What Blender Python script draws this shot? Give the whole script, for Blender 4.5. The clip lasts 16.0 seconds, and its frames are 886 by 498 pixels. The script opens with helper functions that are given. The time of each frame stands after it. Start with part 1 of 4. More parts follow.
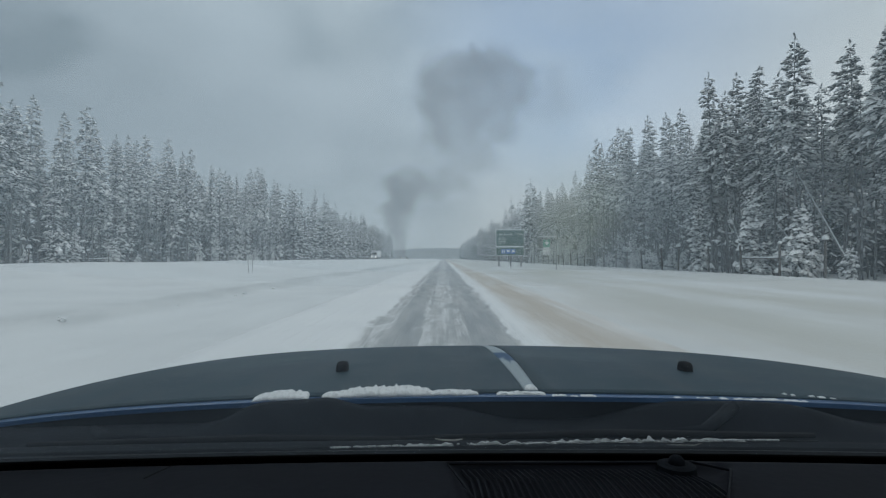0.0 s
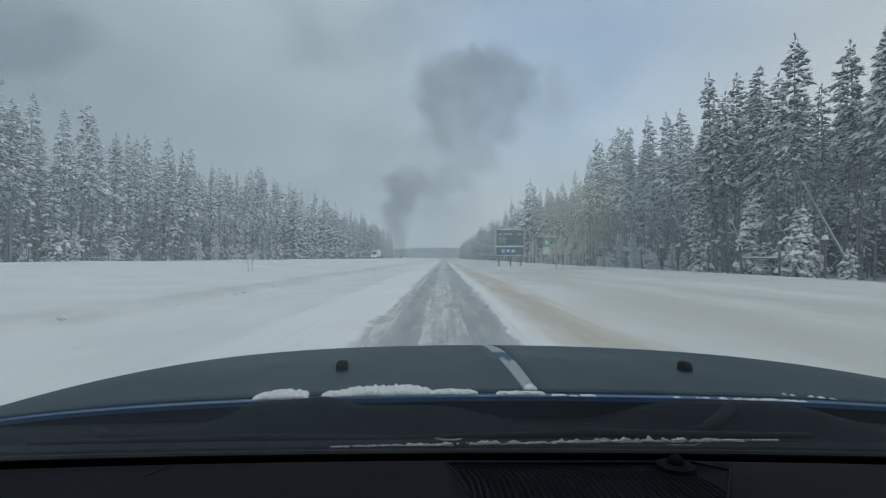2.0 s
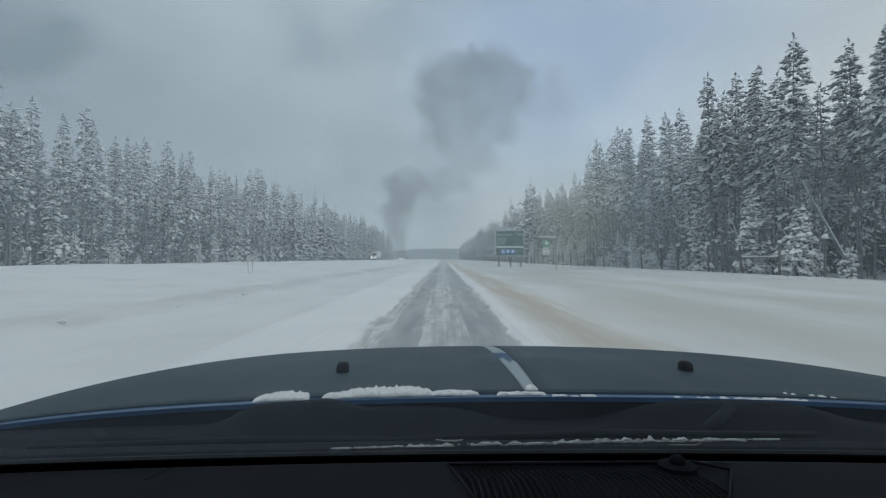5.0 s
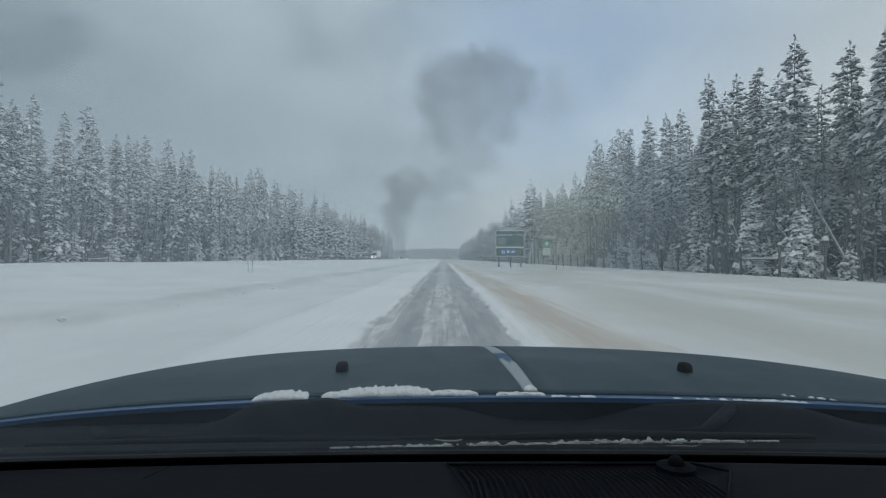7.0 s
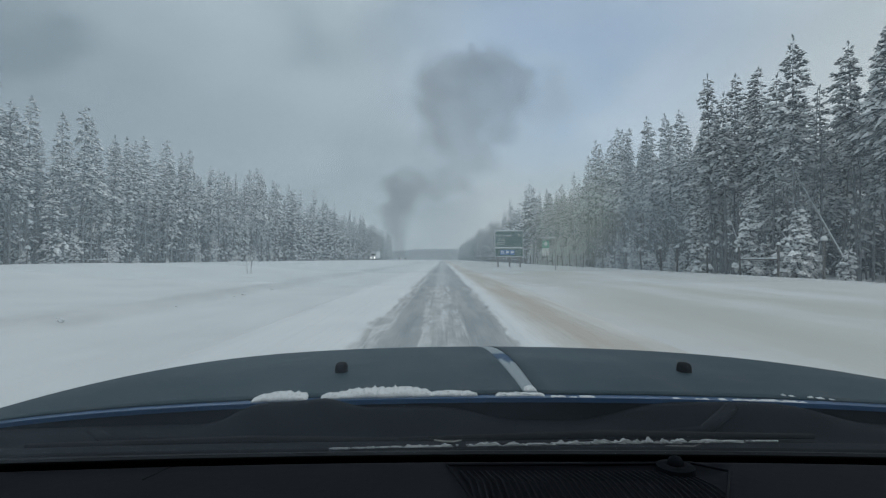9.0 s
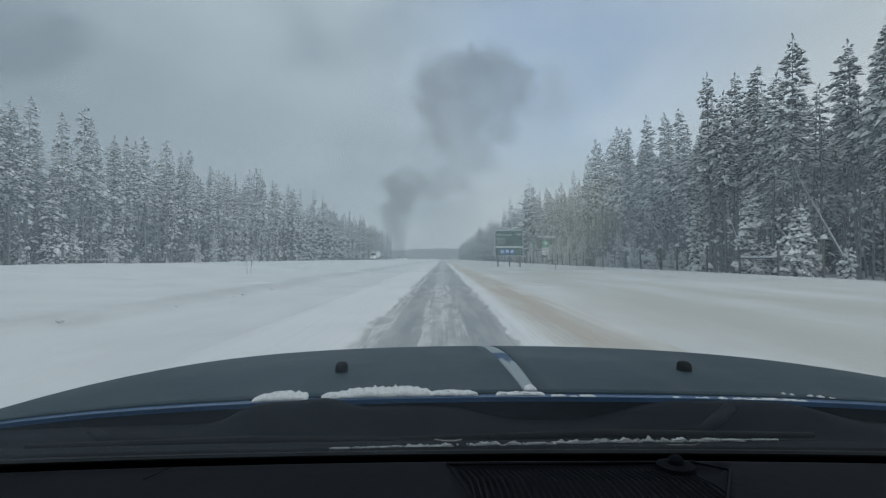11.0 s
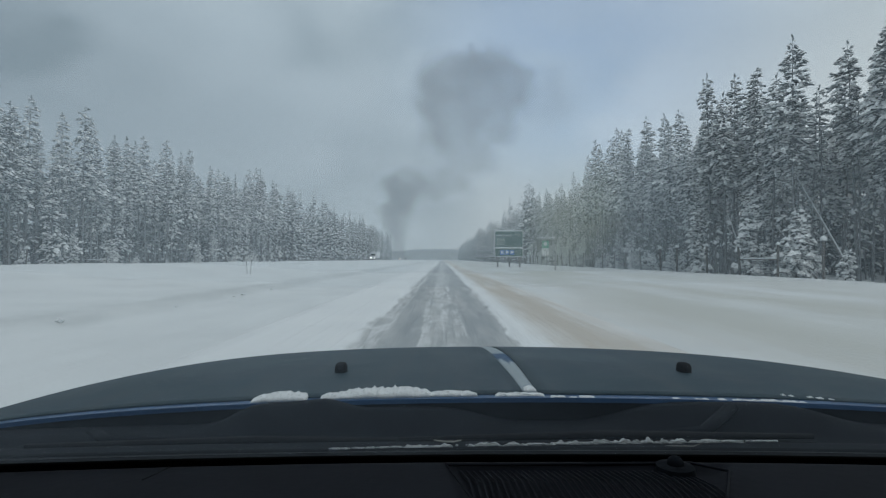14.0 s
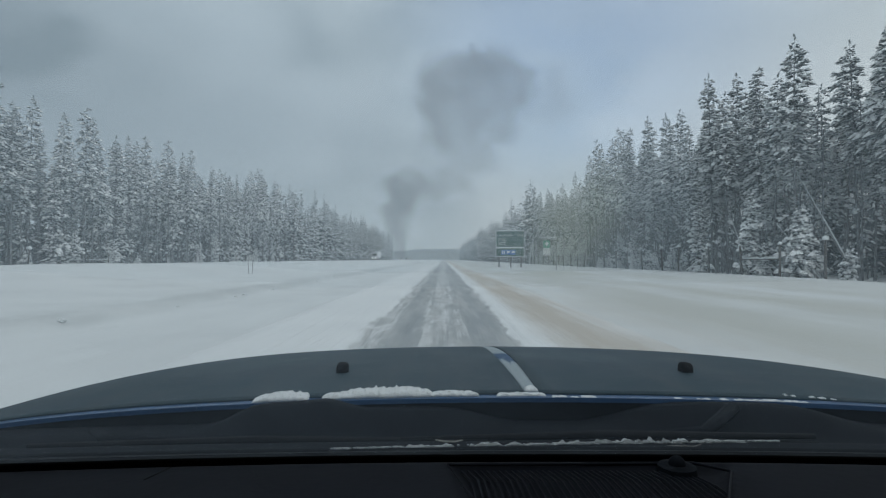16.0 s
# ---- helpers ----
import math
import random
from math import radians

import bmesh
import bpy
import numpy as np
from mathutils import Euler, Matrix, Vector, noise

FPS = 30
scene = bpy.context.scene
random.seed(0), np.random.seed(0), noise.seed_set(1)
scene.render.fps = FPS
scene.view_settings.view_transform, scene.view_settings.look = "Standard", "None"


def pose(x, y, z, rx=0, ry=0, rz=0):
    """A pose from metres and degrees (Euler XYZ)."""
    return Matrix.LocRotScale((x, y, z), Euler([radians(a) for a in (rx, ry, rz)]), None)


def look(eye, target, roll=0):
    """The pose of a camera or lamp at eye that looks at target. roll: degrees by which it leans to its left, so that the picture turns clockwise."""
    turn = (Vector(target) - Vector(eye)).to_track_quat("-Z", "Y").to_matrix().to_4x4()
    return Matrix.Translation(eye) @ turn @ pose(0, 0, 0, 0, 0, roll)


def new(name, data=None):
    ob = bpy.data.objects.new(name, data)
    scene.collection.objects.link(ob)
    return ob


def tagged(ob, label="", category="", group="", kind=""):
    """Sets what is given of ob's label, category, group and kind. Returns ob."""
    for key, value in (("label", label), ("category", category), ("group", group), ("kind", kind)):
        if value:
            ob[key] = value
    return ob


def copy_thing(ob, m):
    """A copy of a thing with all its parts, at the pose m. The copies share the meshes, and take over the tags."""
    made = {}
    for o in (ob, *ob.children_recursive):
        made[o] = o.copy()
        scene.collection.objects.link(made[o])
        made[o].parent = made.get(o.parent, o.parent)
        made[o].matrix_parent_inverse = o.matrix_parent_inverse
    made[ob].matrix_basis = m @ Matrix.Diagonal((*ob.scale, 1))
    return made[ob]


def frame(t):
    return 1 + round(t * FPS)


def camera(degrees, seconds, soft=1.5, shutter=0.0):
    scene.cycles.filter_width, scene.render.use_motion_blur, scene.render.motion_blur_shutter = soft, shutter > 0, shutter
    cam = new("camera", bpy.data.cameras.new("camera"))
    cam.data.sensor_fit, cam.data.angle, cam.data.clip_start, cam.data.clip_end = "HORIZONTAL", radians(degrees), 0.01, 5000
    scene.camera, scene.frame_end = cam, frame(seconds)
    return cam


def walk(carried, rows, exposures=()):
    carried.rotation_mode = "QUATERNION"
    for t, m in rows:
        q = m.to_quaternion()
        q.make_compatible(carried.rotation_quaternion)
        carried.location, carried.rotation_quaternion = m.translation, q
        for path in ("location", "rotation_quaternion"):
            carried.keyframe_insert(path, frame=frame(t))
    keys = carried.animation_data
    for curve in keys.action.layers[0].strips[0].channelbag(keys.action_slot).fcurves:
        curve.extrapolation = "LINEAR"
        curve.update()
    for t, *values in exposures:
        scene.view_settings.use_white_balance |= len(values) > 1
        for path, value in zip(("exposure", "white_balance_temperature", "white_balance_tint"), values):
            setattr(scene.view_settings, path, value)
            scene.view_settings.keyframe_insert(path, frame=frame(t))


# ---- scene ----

# ---------------------------------------------------------------- camera
EYE = 1.42                      # height of the lens over the road
cam = camera(78.0, 16.0, soft=1.2)
TURNS = [  # seconds, yaw, pitch, roll
    (0, 0.04, -0.03, -0.02), (0.5, -0.05, -0.08, -0.16), (1, -0, -0.12, -0.2), (1.5, -0.02, -0.02, -0.02),
    (2, 0.03, -0.08, -0.13), (2.5, -0, -0.03, -0.02), (3, -0.05, 0.04, 0.1), (3.5, 0.06, -0.08, 0.3),
    (4, 0.02, 0.08, 0.38), (6.5, 0.03, -0.08, -0.13), (7, 0.03, 0.02, -0.12), (7.5, 0.11, -0.01, 0.01),
    (8, 0.04, -0.02, 0.13), (8.5, -0.03, -0.08, 0.03), (9, -0.06, 0.07, -0.03), (11.5, -0.07, 0.01, 0.13),
    (12, 0.02, 0.02, -0.08), (12.5, 0.07, 0.07, -0.02), (13, 0.02, 0.04, -0.23), (13.5, -0.06, 0.02, -0.11),
    (14, -0.09, 0.08, -0.01), (14.5, -0.05, 0.03, -0.09), (15, -0.05, 0.03, 0.17), (15.5, -0.02, 0.04, 0.11),
    (16, 0.05, 0.07, 0.02)]
walk(cam, [(t, pose(0, 0, EYE, 91.0 + p, r, y)) for t, y, p, r in TURNS], exposures=[(0.0, 0.0), (16.0, 0.0)])


# ---------------------------------------------------------------- node helpers
class Nodes:
    """Short hand for building a node tree."""

    def __init__(self, tree):
        self.tree = tree
        tree.nodes.clear()

    def add(self, kind, **props):
        n = self.tree.nodes.new(kind)
        inputs = props.pop("inputs", {})
        if "operation" in props:
            n.operation = props["operation"]
            if props.get("use_clamp"):
                n.use_clamp = True
        if "data_type" in props:
            n.data_type = props["data_type"]
        if "interpolation_type" in props:
            n.interpolation_type = props["interpolation_type"]
        for k, v in inputs.items():
            self.put(n.inputs[k], v)
        return n

    def put(self, socket, v):
        if isinstance(v, bpy.types.NodeSocket):
            self.tree.links.new(v, socket)
        elif hasattr(socket.default_value, "__len__") and not hasattr(v, "__len__"):
            socket.default_value = [v] * len(socket.default_value)
        elif hasattr(v, "__len__") and len(v) == 3 and len(socket.default_value) == 4:
            socket.default_value = (*v, 1)
        else:
            socket.default_value = v

    def math(self, op, a, b=0.0, c=0.0, clamp=False):
        n = self.add("ShaderNodeMath", operation=op, use_clamp=clamp)
        for i, v in enumerate((a, b, c)):
            self.put(n.inputs[i], v)
        return n.outputs[0]

    def mix(self, f, a, b):
        n = self.add("ShaderNodeMix", data_type="RGBA")
        self.put(n.inputs[0], f)
        self.put(n.inputs[6], a)
        self.put(n.inputs[7], b)
        return n.outputs[2]

    def noise(self, vec, scale, detail=4.0, rough=0.55, distort=0.0):
        n = self.add("ShaderNodeTexNoise", inputs={"Vector": vec, "Scale": scale, "Detail": detail,
                                                     "Roughness": rough, "Distortion": distort})
        return n.outputs[0]

    def ramp(self, v, lo, hi, a=0.0, b=1.0, smooth=True):
        n = self.add("ShaderNodeMapRange", interpolation_type="SMOOTHSTEP" if smooth else "LINEAR")
        for k, x in (("Value", v), ("From Min", lo), ("From Max", hi), ("To Min", a), ("To Max", b)):
            self.put(n.inputs[k], x)
        return n.outputs[0]

    def scaled(self, vec, s, off=(0, 0, 0)):
        n = self.add("ShaderNodeMapping")
        self.put(n.inputs["Vector"], vec)
        n.inputs["Scale"].default_value = s
        n.inputs["Location"].default_value = off
        return n.outputs[0]

    def axes(self, vec):
        n = self.add("ShaderNodeSeparateXYZ")
        self.put(n.inputs[0], vec)
        return n.outputs

    def bump(self, height, strength, distance):
        n = self.add("ShaderNodeBump", inputs={"Height": height, "Strength": strength, "Distance": distance})
        return n.outputs[0]


def material(name, build):
    m = bpy.data.materials.new(name)
    m.use_nodes = True
    g = Nodes(m.node_tree)
    out = g.add("ShaderNodeOutputMaterial")
    g.put(out.inputs["Surface"], build(g))
    return m


def surface(g, colour, rough, normal=None, metal=0.0, spec=0.5, coat=0.0):
    n = g.add("ShaderNodeBsdfPrincipled", inputs={"Base Color": colour, "Roughness": rough, "Metallic": metal,
                                                 "Specular IOR Level": spec, "Coat Weight": coat})
    if normal is not None:
        g.put(n.inputs["Normal"], normal)
    return n.outputs[0]


def place(g, kind="Object"):
    return g.add("ShaderNodeTexCoord").outputs[kind]


def world_place(g):
    return g.add("ShaderNodeNewGeometry").outputs["Position"]


# ---------------------------------------------------------------- world and sun
SUN_UP, SUN_TURN = radians(32), radians(155)     # behind the cloud, behind the car and to the right
world = bpy.data.worlds.new("winter_sky")
scene.world = world
world.use_nodes = True
g = Nodes(world.node_tree)
sky = g.add("ShaderNodeTexSky")
sky.sky_type, sky.sun_disc, sky.sun_elevation, sky.sun_rotation = "NISHITA", False, SUN_UP, SUN_TURN
sky.altitude, sky.air_density, sky.dust_density = 1500, 1.0, 2.0
clear = g.add("ShaderNodeBackground", inputs={"Color": sky.outputs[0], "Strength": 0.165})
way = g.add("ShaderNodeTexCoord").outputs["Generated"]
ax = g.axes(way)
flat = g.scaled(way, (1.0, 1.0, 2.2), (0.3, 0.1, 0.0))
big = g.noise(flat, 1.6, 5, 0.5, 0.4)
small = g.noise(flat, 5.0, 6, 0.55, 0.3)
mass = g.math("ADD", g.math("MULTIPLY", big, 0.85), g.math("MULTIPLY", small, 0.15))
# the cloud is thicker to the left of the road and thins out over it
side = g.ramp(g.math("ADD", ax[0], g.math("MULTIPLY", g.math("SUBTRACT", small, 0.5), 0.35)), -0.60, 0.20)
tone = g.math("ADD", g.ramp(mass, 0.36, 0.62), g.math("MULTIPLY", g.math("SUBTRACT", side, 0.6), 0.9), clamp=True)
grey = g.mix(tone, (0.176, 0.226, 0.260), (0.362, 0.430, 0.482))
lift = g.ramp(ax[2], 0.12, 0.9, 1.0, 1.95)
bank = g.math("MULTIPLY", g.ramp(g.math("ADD", ax[0], g.math("MULTIPLY", g.math("SUBTRACT", small, 0.5), 0.5)), 0.16, 0.40), g.ramp(ax[2], 0.42, 0.20, 0.35, 1.0))
grey = g.mix(bank, grey, (0.555, 0.605, 0.622))
low = g.ramp(ax[2], 0.0, 0.24, 1.0, 0.0)
grey = g.mix(g.math("MULTIPLY", low, 0.7), grey, (0.412, 0.470, 0.505))
open_low = g.math("MULTIPLY", g.ramp(ax[2], 0.02, 0.26, 1.0, 0.0), g.math("MULTIPLY", g.ramp(ax[0], -0.02, 0.14), g.ramp(ax[1], 0.2, 0.8)))
grey = g.mix(g.math("MULTIPLY", open_low, 0.65), grey, (0.560, 0.590, 0.590))
grey = g.mix(g.ramp(ax[2], 0.35, 0.8), grey, (0.325, 0.358, 0.374))
veil = g.add("ShaderNodeBackground", inputs={"Color": grey, "Strength": lift})
thin = g.add("ShaderNodeVectorMath", operation="DISTANCE", inputs={0: way, 1: (0.24, 0.86, 0.42)}).outputs["Value"]
gap = g.math("MULTIPLY", g.ramp(thin, 0.42, 0.05), g.ramp(g.noise(g.scaled(way, (1, 1, 1.6), (2.1, 0.4, 0.2)), 3.0, 4, 0.5, 0.3), 0.25, 0.60, 0.35, 1.0))
cover = g.math("SUBTRACT", 0.98, g.math("MULTIPLY", gap, 0.52))
both = g.add("ShaderNodeMixShader", inputs={0: cover, 1: clear.outputs[0], 2: veil.outputs[0]})
out = g.add("ShaderNodeOutputWorld")
g.put(out.inputs["Surface"], both.outputs[0])

sun_data = bpy.data.lights.new("sun", "SUN")
sun_data.energy, sun_data.angle, sun_data.color = 0.45, radians(25), (1.0, 0.98, 0.95)
sun = new("sun", sun_data)
sun.matrix_world = look((0, 0, 0), (-math.sin(SUN_TURN) * math.cos(SUN_UP), -math.cos(SUN_TURN) * math.cos(SUN_UP),
                                    -math.sin(SUN_UP)))


# ---------------------------------------------------------------- materials
def snow_shader(g, dirt=None, fresh=0.0):
    p = world_place(g)
    n1 = g.noise(p, 0.35, 5)
    n2 = g.noise(p, 9.0, 5)
    n3 = g.noise(p, 55.0, 3)
    colour = g.mix(g.ramp(n1, 0.3, 0.75), (0.680, 0.710, 0.722), (0.605, 0.634, 0.648))
    colour = g.mix(g.math("MULTIPLY", g.ramp(n2, 0.55, 0.8), 0.25), colour, (0.66, 0.68, 0.69))
    colour = g.mix(fresh, colour, (0.90, 0.915, 0.92))
    if dirt is not None:
        colour = dirt(g, p, colour)
    h = g.math("ADD", g.math("MULTIPLY", n2, 1.0), g.math("MULTIPLY", n3, 0.25))
    return surface(g, colour, 0.75, g.bump(h, 0.35, 0.06), spec=0.25)


def verge_dirt(g, p, colour):
    """Sand and grit thrown on the right shoulder, faint wheel tracks on the left lane."""
    x = g.axes(p)[0]
    wob = g.math("MULTIPLY", g.math("SUBTRACT", g.noise(g.scaled(p, (0.15, 0.05, 1)), 1.0, 3), 0.5), 1.6)
    xs = g.math("ADD", x, wob)
    band = g.math("MULTIPLY", g.ramp(xs, 3.0, 4.2), g.ramp(xs, 7.0, 4.8))
    streak = g.ramp(g.noise(g.scaled(p, (2.2, 0.10, 1)), 1.0, 5), 0.30, 0.7)
    colour = g.mix(g.math("MULTIPLY", g.math("MULTIPLY", band, streak), 0.32), colour, (0.50, 0.46, 0.41))
    blown = g.math("MULTIPLY", g.ramp(xs, 3.2, 6.0), g.ramp(xs, 26.0, 9.0))
    cloudy = g.ramp(g.noise(g.scaled(p, (0.35, 0.05, 1), (3, 0, 0)), 1.0, 4), 0.25, 0.65)
    colour = g.mix(g.math("MULTIPLY", g.math("MULTIPLY", blown, cloudy), 0.85), colour, (0.485, 0.495, 0.465))
    lane = g.math("MULTIPLY", g.ramp(x, -7.0, -6.2), g.ramp(x, -3.2, -3.8))
    faint = g.ramp(g.noise(g.scaled(p, (1.6, 0.035, 1)), 1.0, 4), 0.5, 0.72)
    colour = g.mix(g.math("MULTIPLY", g.math("MULTIPLY", lane, faint), 0.38), colour, (0.56, 0.58, 0.59))
    # uneven darker grey band along the face of the ploughed edge beside the median
    wander = g.math("ADD", x, g.math("MULTIPLY", g.math("SUBTRACT", g.noise(g.scaled(p, (0.3, 0.10, 1), (7, 2, 0)), 1.0, 5), 0.5), 1.0))
    edge = g.math("MULTIPLY", g.ramp(wander, -8.9, -8.1), g.ramp(wander, -7.2, -7.8))
    mottle = g.ramp(g.noise(g.scaled(p, (0.9, 0.25, 1), (2, 5, 0)), 1.0, 6, 0.65), 0.25, 0.7)
    return g.mix(g.math("MULTIPLY", g.math("MULTIPLY", edge, mottle), 0.55), colour, (0.37, 0.400, 0.412))


SNOW = material("snow", snow_shader)
FRESH_SNOW = material("fresh_snow", lambda g: snow_shader(g, None, 0.8))
OLD_SNOW = material("old_grey_snow", lambda g: snow_shader(g, lambda g, p, c: g.mix(g.ramp(g.noise(p, 90.0, 4), 0.3, 0.7, 0.45, 0.85), c, (0.30, 0.32, 0.33))))
GROUND_SNOW = material("ground_snow", lambda g: snow_shader(g, verge_dirt))


def road_shader(g):
    p = world_place(g)
    x = g.axes(p)[0]
    wob = g.math("MULTIPLY", g.math("SUBTRACT", g.noise(g.scaled(p, (1.0, 0.30, 1)), 1.0, 9, 0.66), 0.5), 0.80)
    xs = g.math("ADD", x, wob)
    bare = g.math("MULTIPLY", g.ramp(xs, -1.56, -1.40), g.ramp(xs, 1.38, 1.24))
    # long streaks of packed snow between the wheel tracks
    streak = g.noise(g.scaled(p, (5.5, 0.12, 1)), 1.0, 8, 0.66, 0.2)
    patch = g.noise(g.scaled(p, (2.2, 0.55, 1)), 1.0, 8, 0.7, 0.8)
    mid = g.math("MULTIPLY", g.ramp(x, -0.55, -0.25), g.ramp(x, 0.42, 0.12))
    left = g.ramp(x, -0.75, -1.35)
    cover = g.math("ADD", g.math("MULTIPLY", streak, 0.62), g.math("MULTIPLY", patch, 0.40))
    cover = g.math("ADD", cover, g.math("ADD", g.math("MULTIPLY", mid, 0.06), g.math("MULTIPLY", left, 0.07)))
    track = g.math("ADD", g.ramp(g.math("ABSOLUTE", g.math("ADD", x, 0.80)), 0.34, 0.10), g.ramp(g.math("ABSOLUTE", g.math("SUBTRACT", x, 0.86)), 0.32, 0.10))
    cover = g.math("SUBTRACT", cover, g.math("MULTIPLY", track, 0.095))
    lying = g.ramp(cover, 0.48, 0.63)
    fine = g.noise(p, 30.0, 4)
    ice = g.mix(g.ramp(g.noise(g.scaled(p, (2.5, 0.3, 1), (4, 0, 0)), 1.0, 4), 0.35, 0.7), (0.29, 0.315, 0.325), (0.42, 0.435, 0.435))
    ice = g.mix(g.math("MULTIPLY", g.ramp(fine, 0.5, 0.75), 0.3), ice, (0.20, 0.215, 0.22))
    slush = g.mix(g.ramp(patch, 0.35, 0.7), (0.52, 0.54, 0.545), (0.66, 0.68, 0.69))
    on_road = g.mix(lying, ice, slush)
    # sandy grit on the packed shoulder
    grit = g.math("MULTIPLY", g.ramp(xs, 1.55, 2.3), g.ramp(xs, 4.6, 2.9))
    gritty = g.ramp(g.noise(g.scaled(p, (2.0, 0.12, 1), (9, 0, 0)), 1.0, 5), 0.05, 0.62)
    n1 = g.noise(p, 0.35, 5)
    shoulder = g.mix(g.ramp(n1, 0.3, 0.75), (0.765, 0.79, 0.80), (0.70, 0.725, 0.74))
    shoulder = g.mix(g.math("MULTIPLY", g.math("MULTIPLY", grit, gritty), 0.85), shoulder, (0.465, 0.420, 0.360))
    colour = g.mix(bare, shoulder, on_road)
    wet = g.math("MULTIPLY", bare, g.math("SUBTRACT", 1.0, lying))
    rough = g.math("SUBTRACT", 0.75, g.math("MULTIPLY", wet, 0.30))
    h = g.math("ADD", g.math("MULTIPLY", cover, 1.4), g.math("MULTIPLY", fine, 0.25))
    return surface(g, colour, rough, g.bump(h, 0.8, 0.07), spec=0.3)


ROAD = material("icy_road", road_shader)


def needle_shader(g):
    p = place(g)
    n = g.noise(p, 2.5, 4)
    r = g.add("ShaderNodeObjectInfo").outputs["Random"]
    isl = g.add("ShaderNodeNewGeometry").outputs["Random Per Island"]
    c = g.mix(n, (0.030, 0.045, 0.048), (0.070, 0.090, 0.094))
    c = g.mix(g.math("MULTIPLY", r, 0.5), c, (0.052, 0.075, 0.068))
    c = g.mix(g.math("MULTIPLY", isl, 0.35), c, (0.085, 0.105, 0.105))
    c = g.mix(g.math("MULTIPLY", g.ramp(r, 0.55, 1.0), 0.45), c, (0.020, 0.030, 0.030))
    # hoar frost on the needles
    frost = g.ramp(g.noise(p, 5.0, 5, 0.7), 0.38, 0.66)
    c = g.mix(g.math("MULTIPLY", frost, 0.50), c, (0.44, 0.49, 0.52))
    return surface(g, c, 0.8, g.bump(g.noise(p, 14.0, 3), 0.6, 0.06), spec=0.2)


NEEDLES = material("frosted_needles", needle_shader)
BARK = material("bark", lambda g: surface(g, g.mix(
    g.ramp(g.noise(g.scaled(place(g), (6, 6, 1.2)), 1.5, 5), 0.35, 0.7), (0.11, 0.115, 0.118), (0.32, 0.34, 0.355)), 0.85,
    g.bump(g.noise(g.scaled(place(g), (9, 9, 2)), 2.0, 4), 0.6, 0.03)))
POST_WOOD = material("weathered_post_wood", lambda g: surface(g, g.mix(
    g.noise(g.scaled(place(g), (9, 9, 1)), 2.0, 5), (0.060, 0.058, 0.055), (0.150, 0.145, 0.138)), 0.85,
    g.bump(g.noise(g.scaled(place(g), (20, 20, 2)), 2.0, 4), 0.5, 0.01)))
WIRE = material("galvanised_wire", lambda g: surface(g, g.mix(g.noise(place(g), 3.0), (0.20, 0.21, 0.22), (0.33, 0.34, 0.35)), 0.5, metal=0.6))
STEEL = material("galvanised_steel", lambda g: surface(g, g.mix(g.noise(place(g), 4.0), (0.30, 0.31, 0.32), (0.45, 0.46, 0.47)), 0.5, metal=0.5))


def paint(name, a, b, rough, scale=6.0, metal=0.0, bump=0.1, coat=0.0, spec=0.5, dist=0.004):
    return material(name, lambda g: surface(g, g.mix(g.ramp(g.noise(place(g), scale, 6, 0.6), 0.3, 0.7), a, b),
                                            rough, g.bump(g.noise(place(g), scale * 9, 4), bump, dist), metal, spec, coat))


SIGN_GREEN = paint("sign_green", (0.016, 0.070, 0.052), (0.026, 0.088, 0.066), 0.55, 2.0)
SIGN_WHITE = paint("sign_white", (0.66, 0.68, 0.68), (0.75, 0.76, 0.76), 0.5, 3.0)
SIGN_BLUE = paint("sign_blue", (0.02, 0.13, 0.42), (0.03, 0.16, 0.48), 0.5, 3.0)
LAMP_GREY = paint("lamp_grey", (0.22, 0.23, 0.24), (0.30, 0.31, 0.32), 0.5, 3.0)


def hood_shader(g):
    """Matt dark vinyl with road film and specks on it."""
    p = place(g)
    n = g.noise(p, 3.0, 5)
    streak = g.noise(g.scaled(p, (14, 2.0, 2)), 1.0, 5)
    speck = g.ramp(g.noise(p, 160.0, 2), 0.66, 0.74)
    c = g.mix(g.ramp(n, 0.3, 0.7), (0.017, 0.037, 0.049), (0.027, 0.050, 0.063))
    c = g.mix(g.math("MULTIPLY", g.ramp(streak, 0.42, 0.75), 0.5), c, (0.052, 0.064, 0.070))
    dust = g.ramp(g.noise(p, 38.0, 6, 0.7), 0.45, 0.75)
    c = g.mix(g.math("MULTIPLY", dust, 0.30), c, (0.070, 0.080, 0.084))
    c = g.mix(g.math("MULTIPLY", speck, 0.5), c, (0.12, 0.125, 0.13))
    r = g.ramp(n, 0.3, 0.7, 0.50, 0.60)
    return surface(g, c, r, g.bump(g.noise(p, 300.0, 3), 0.12, 0.001), spec=0.15)


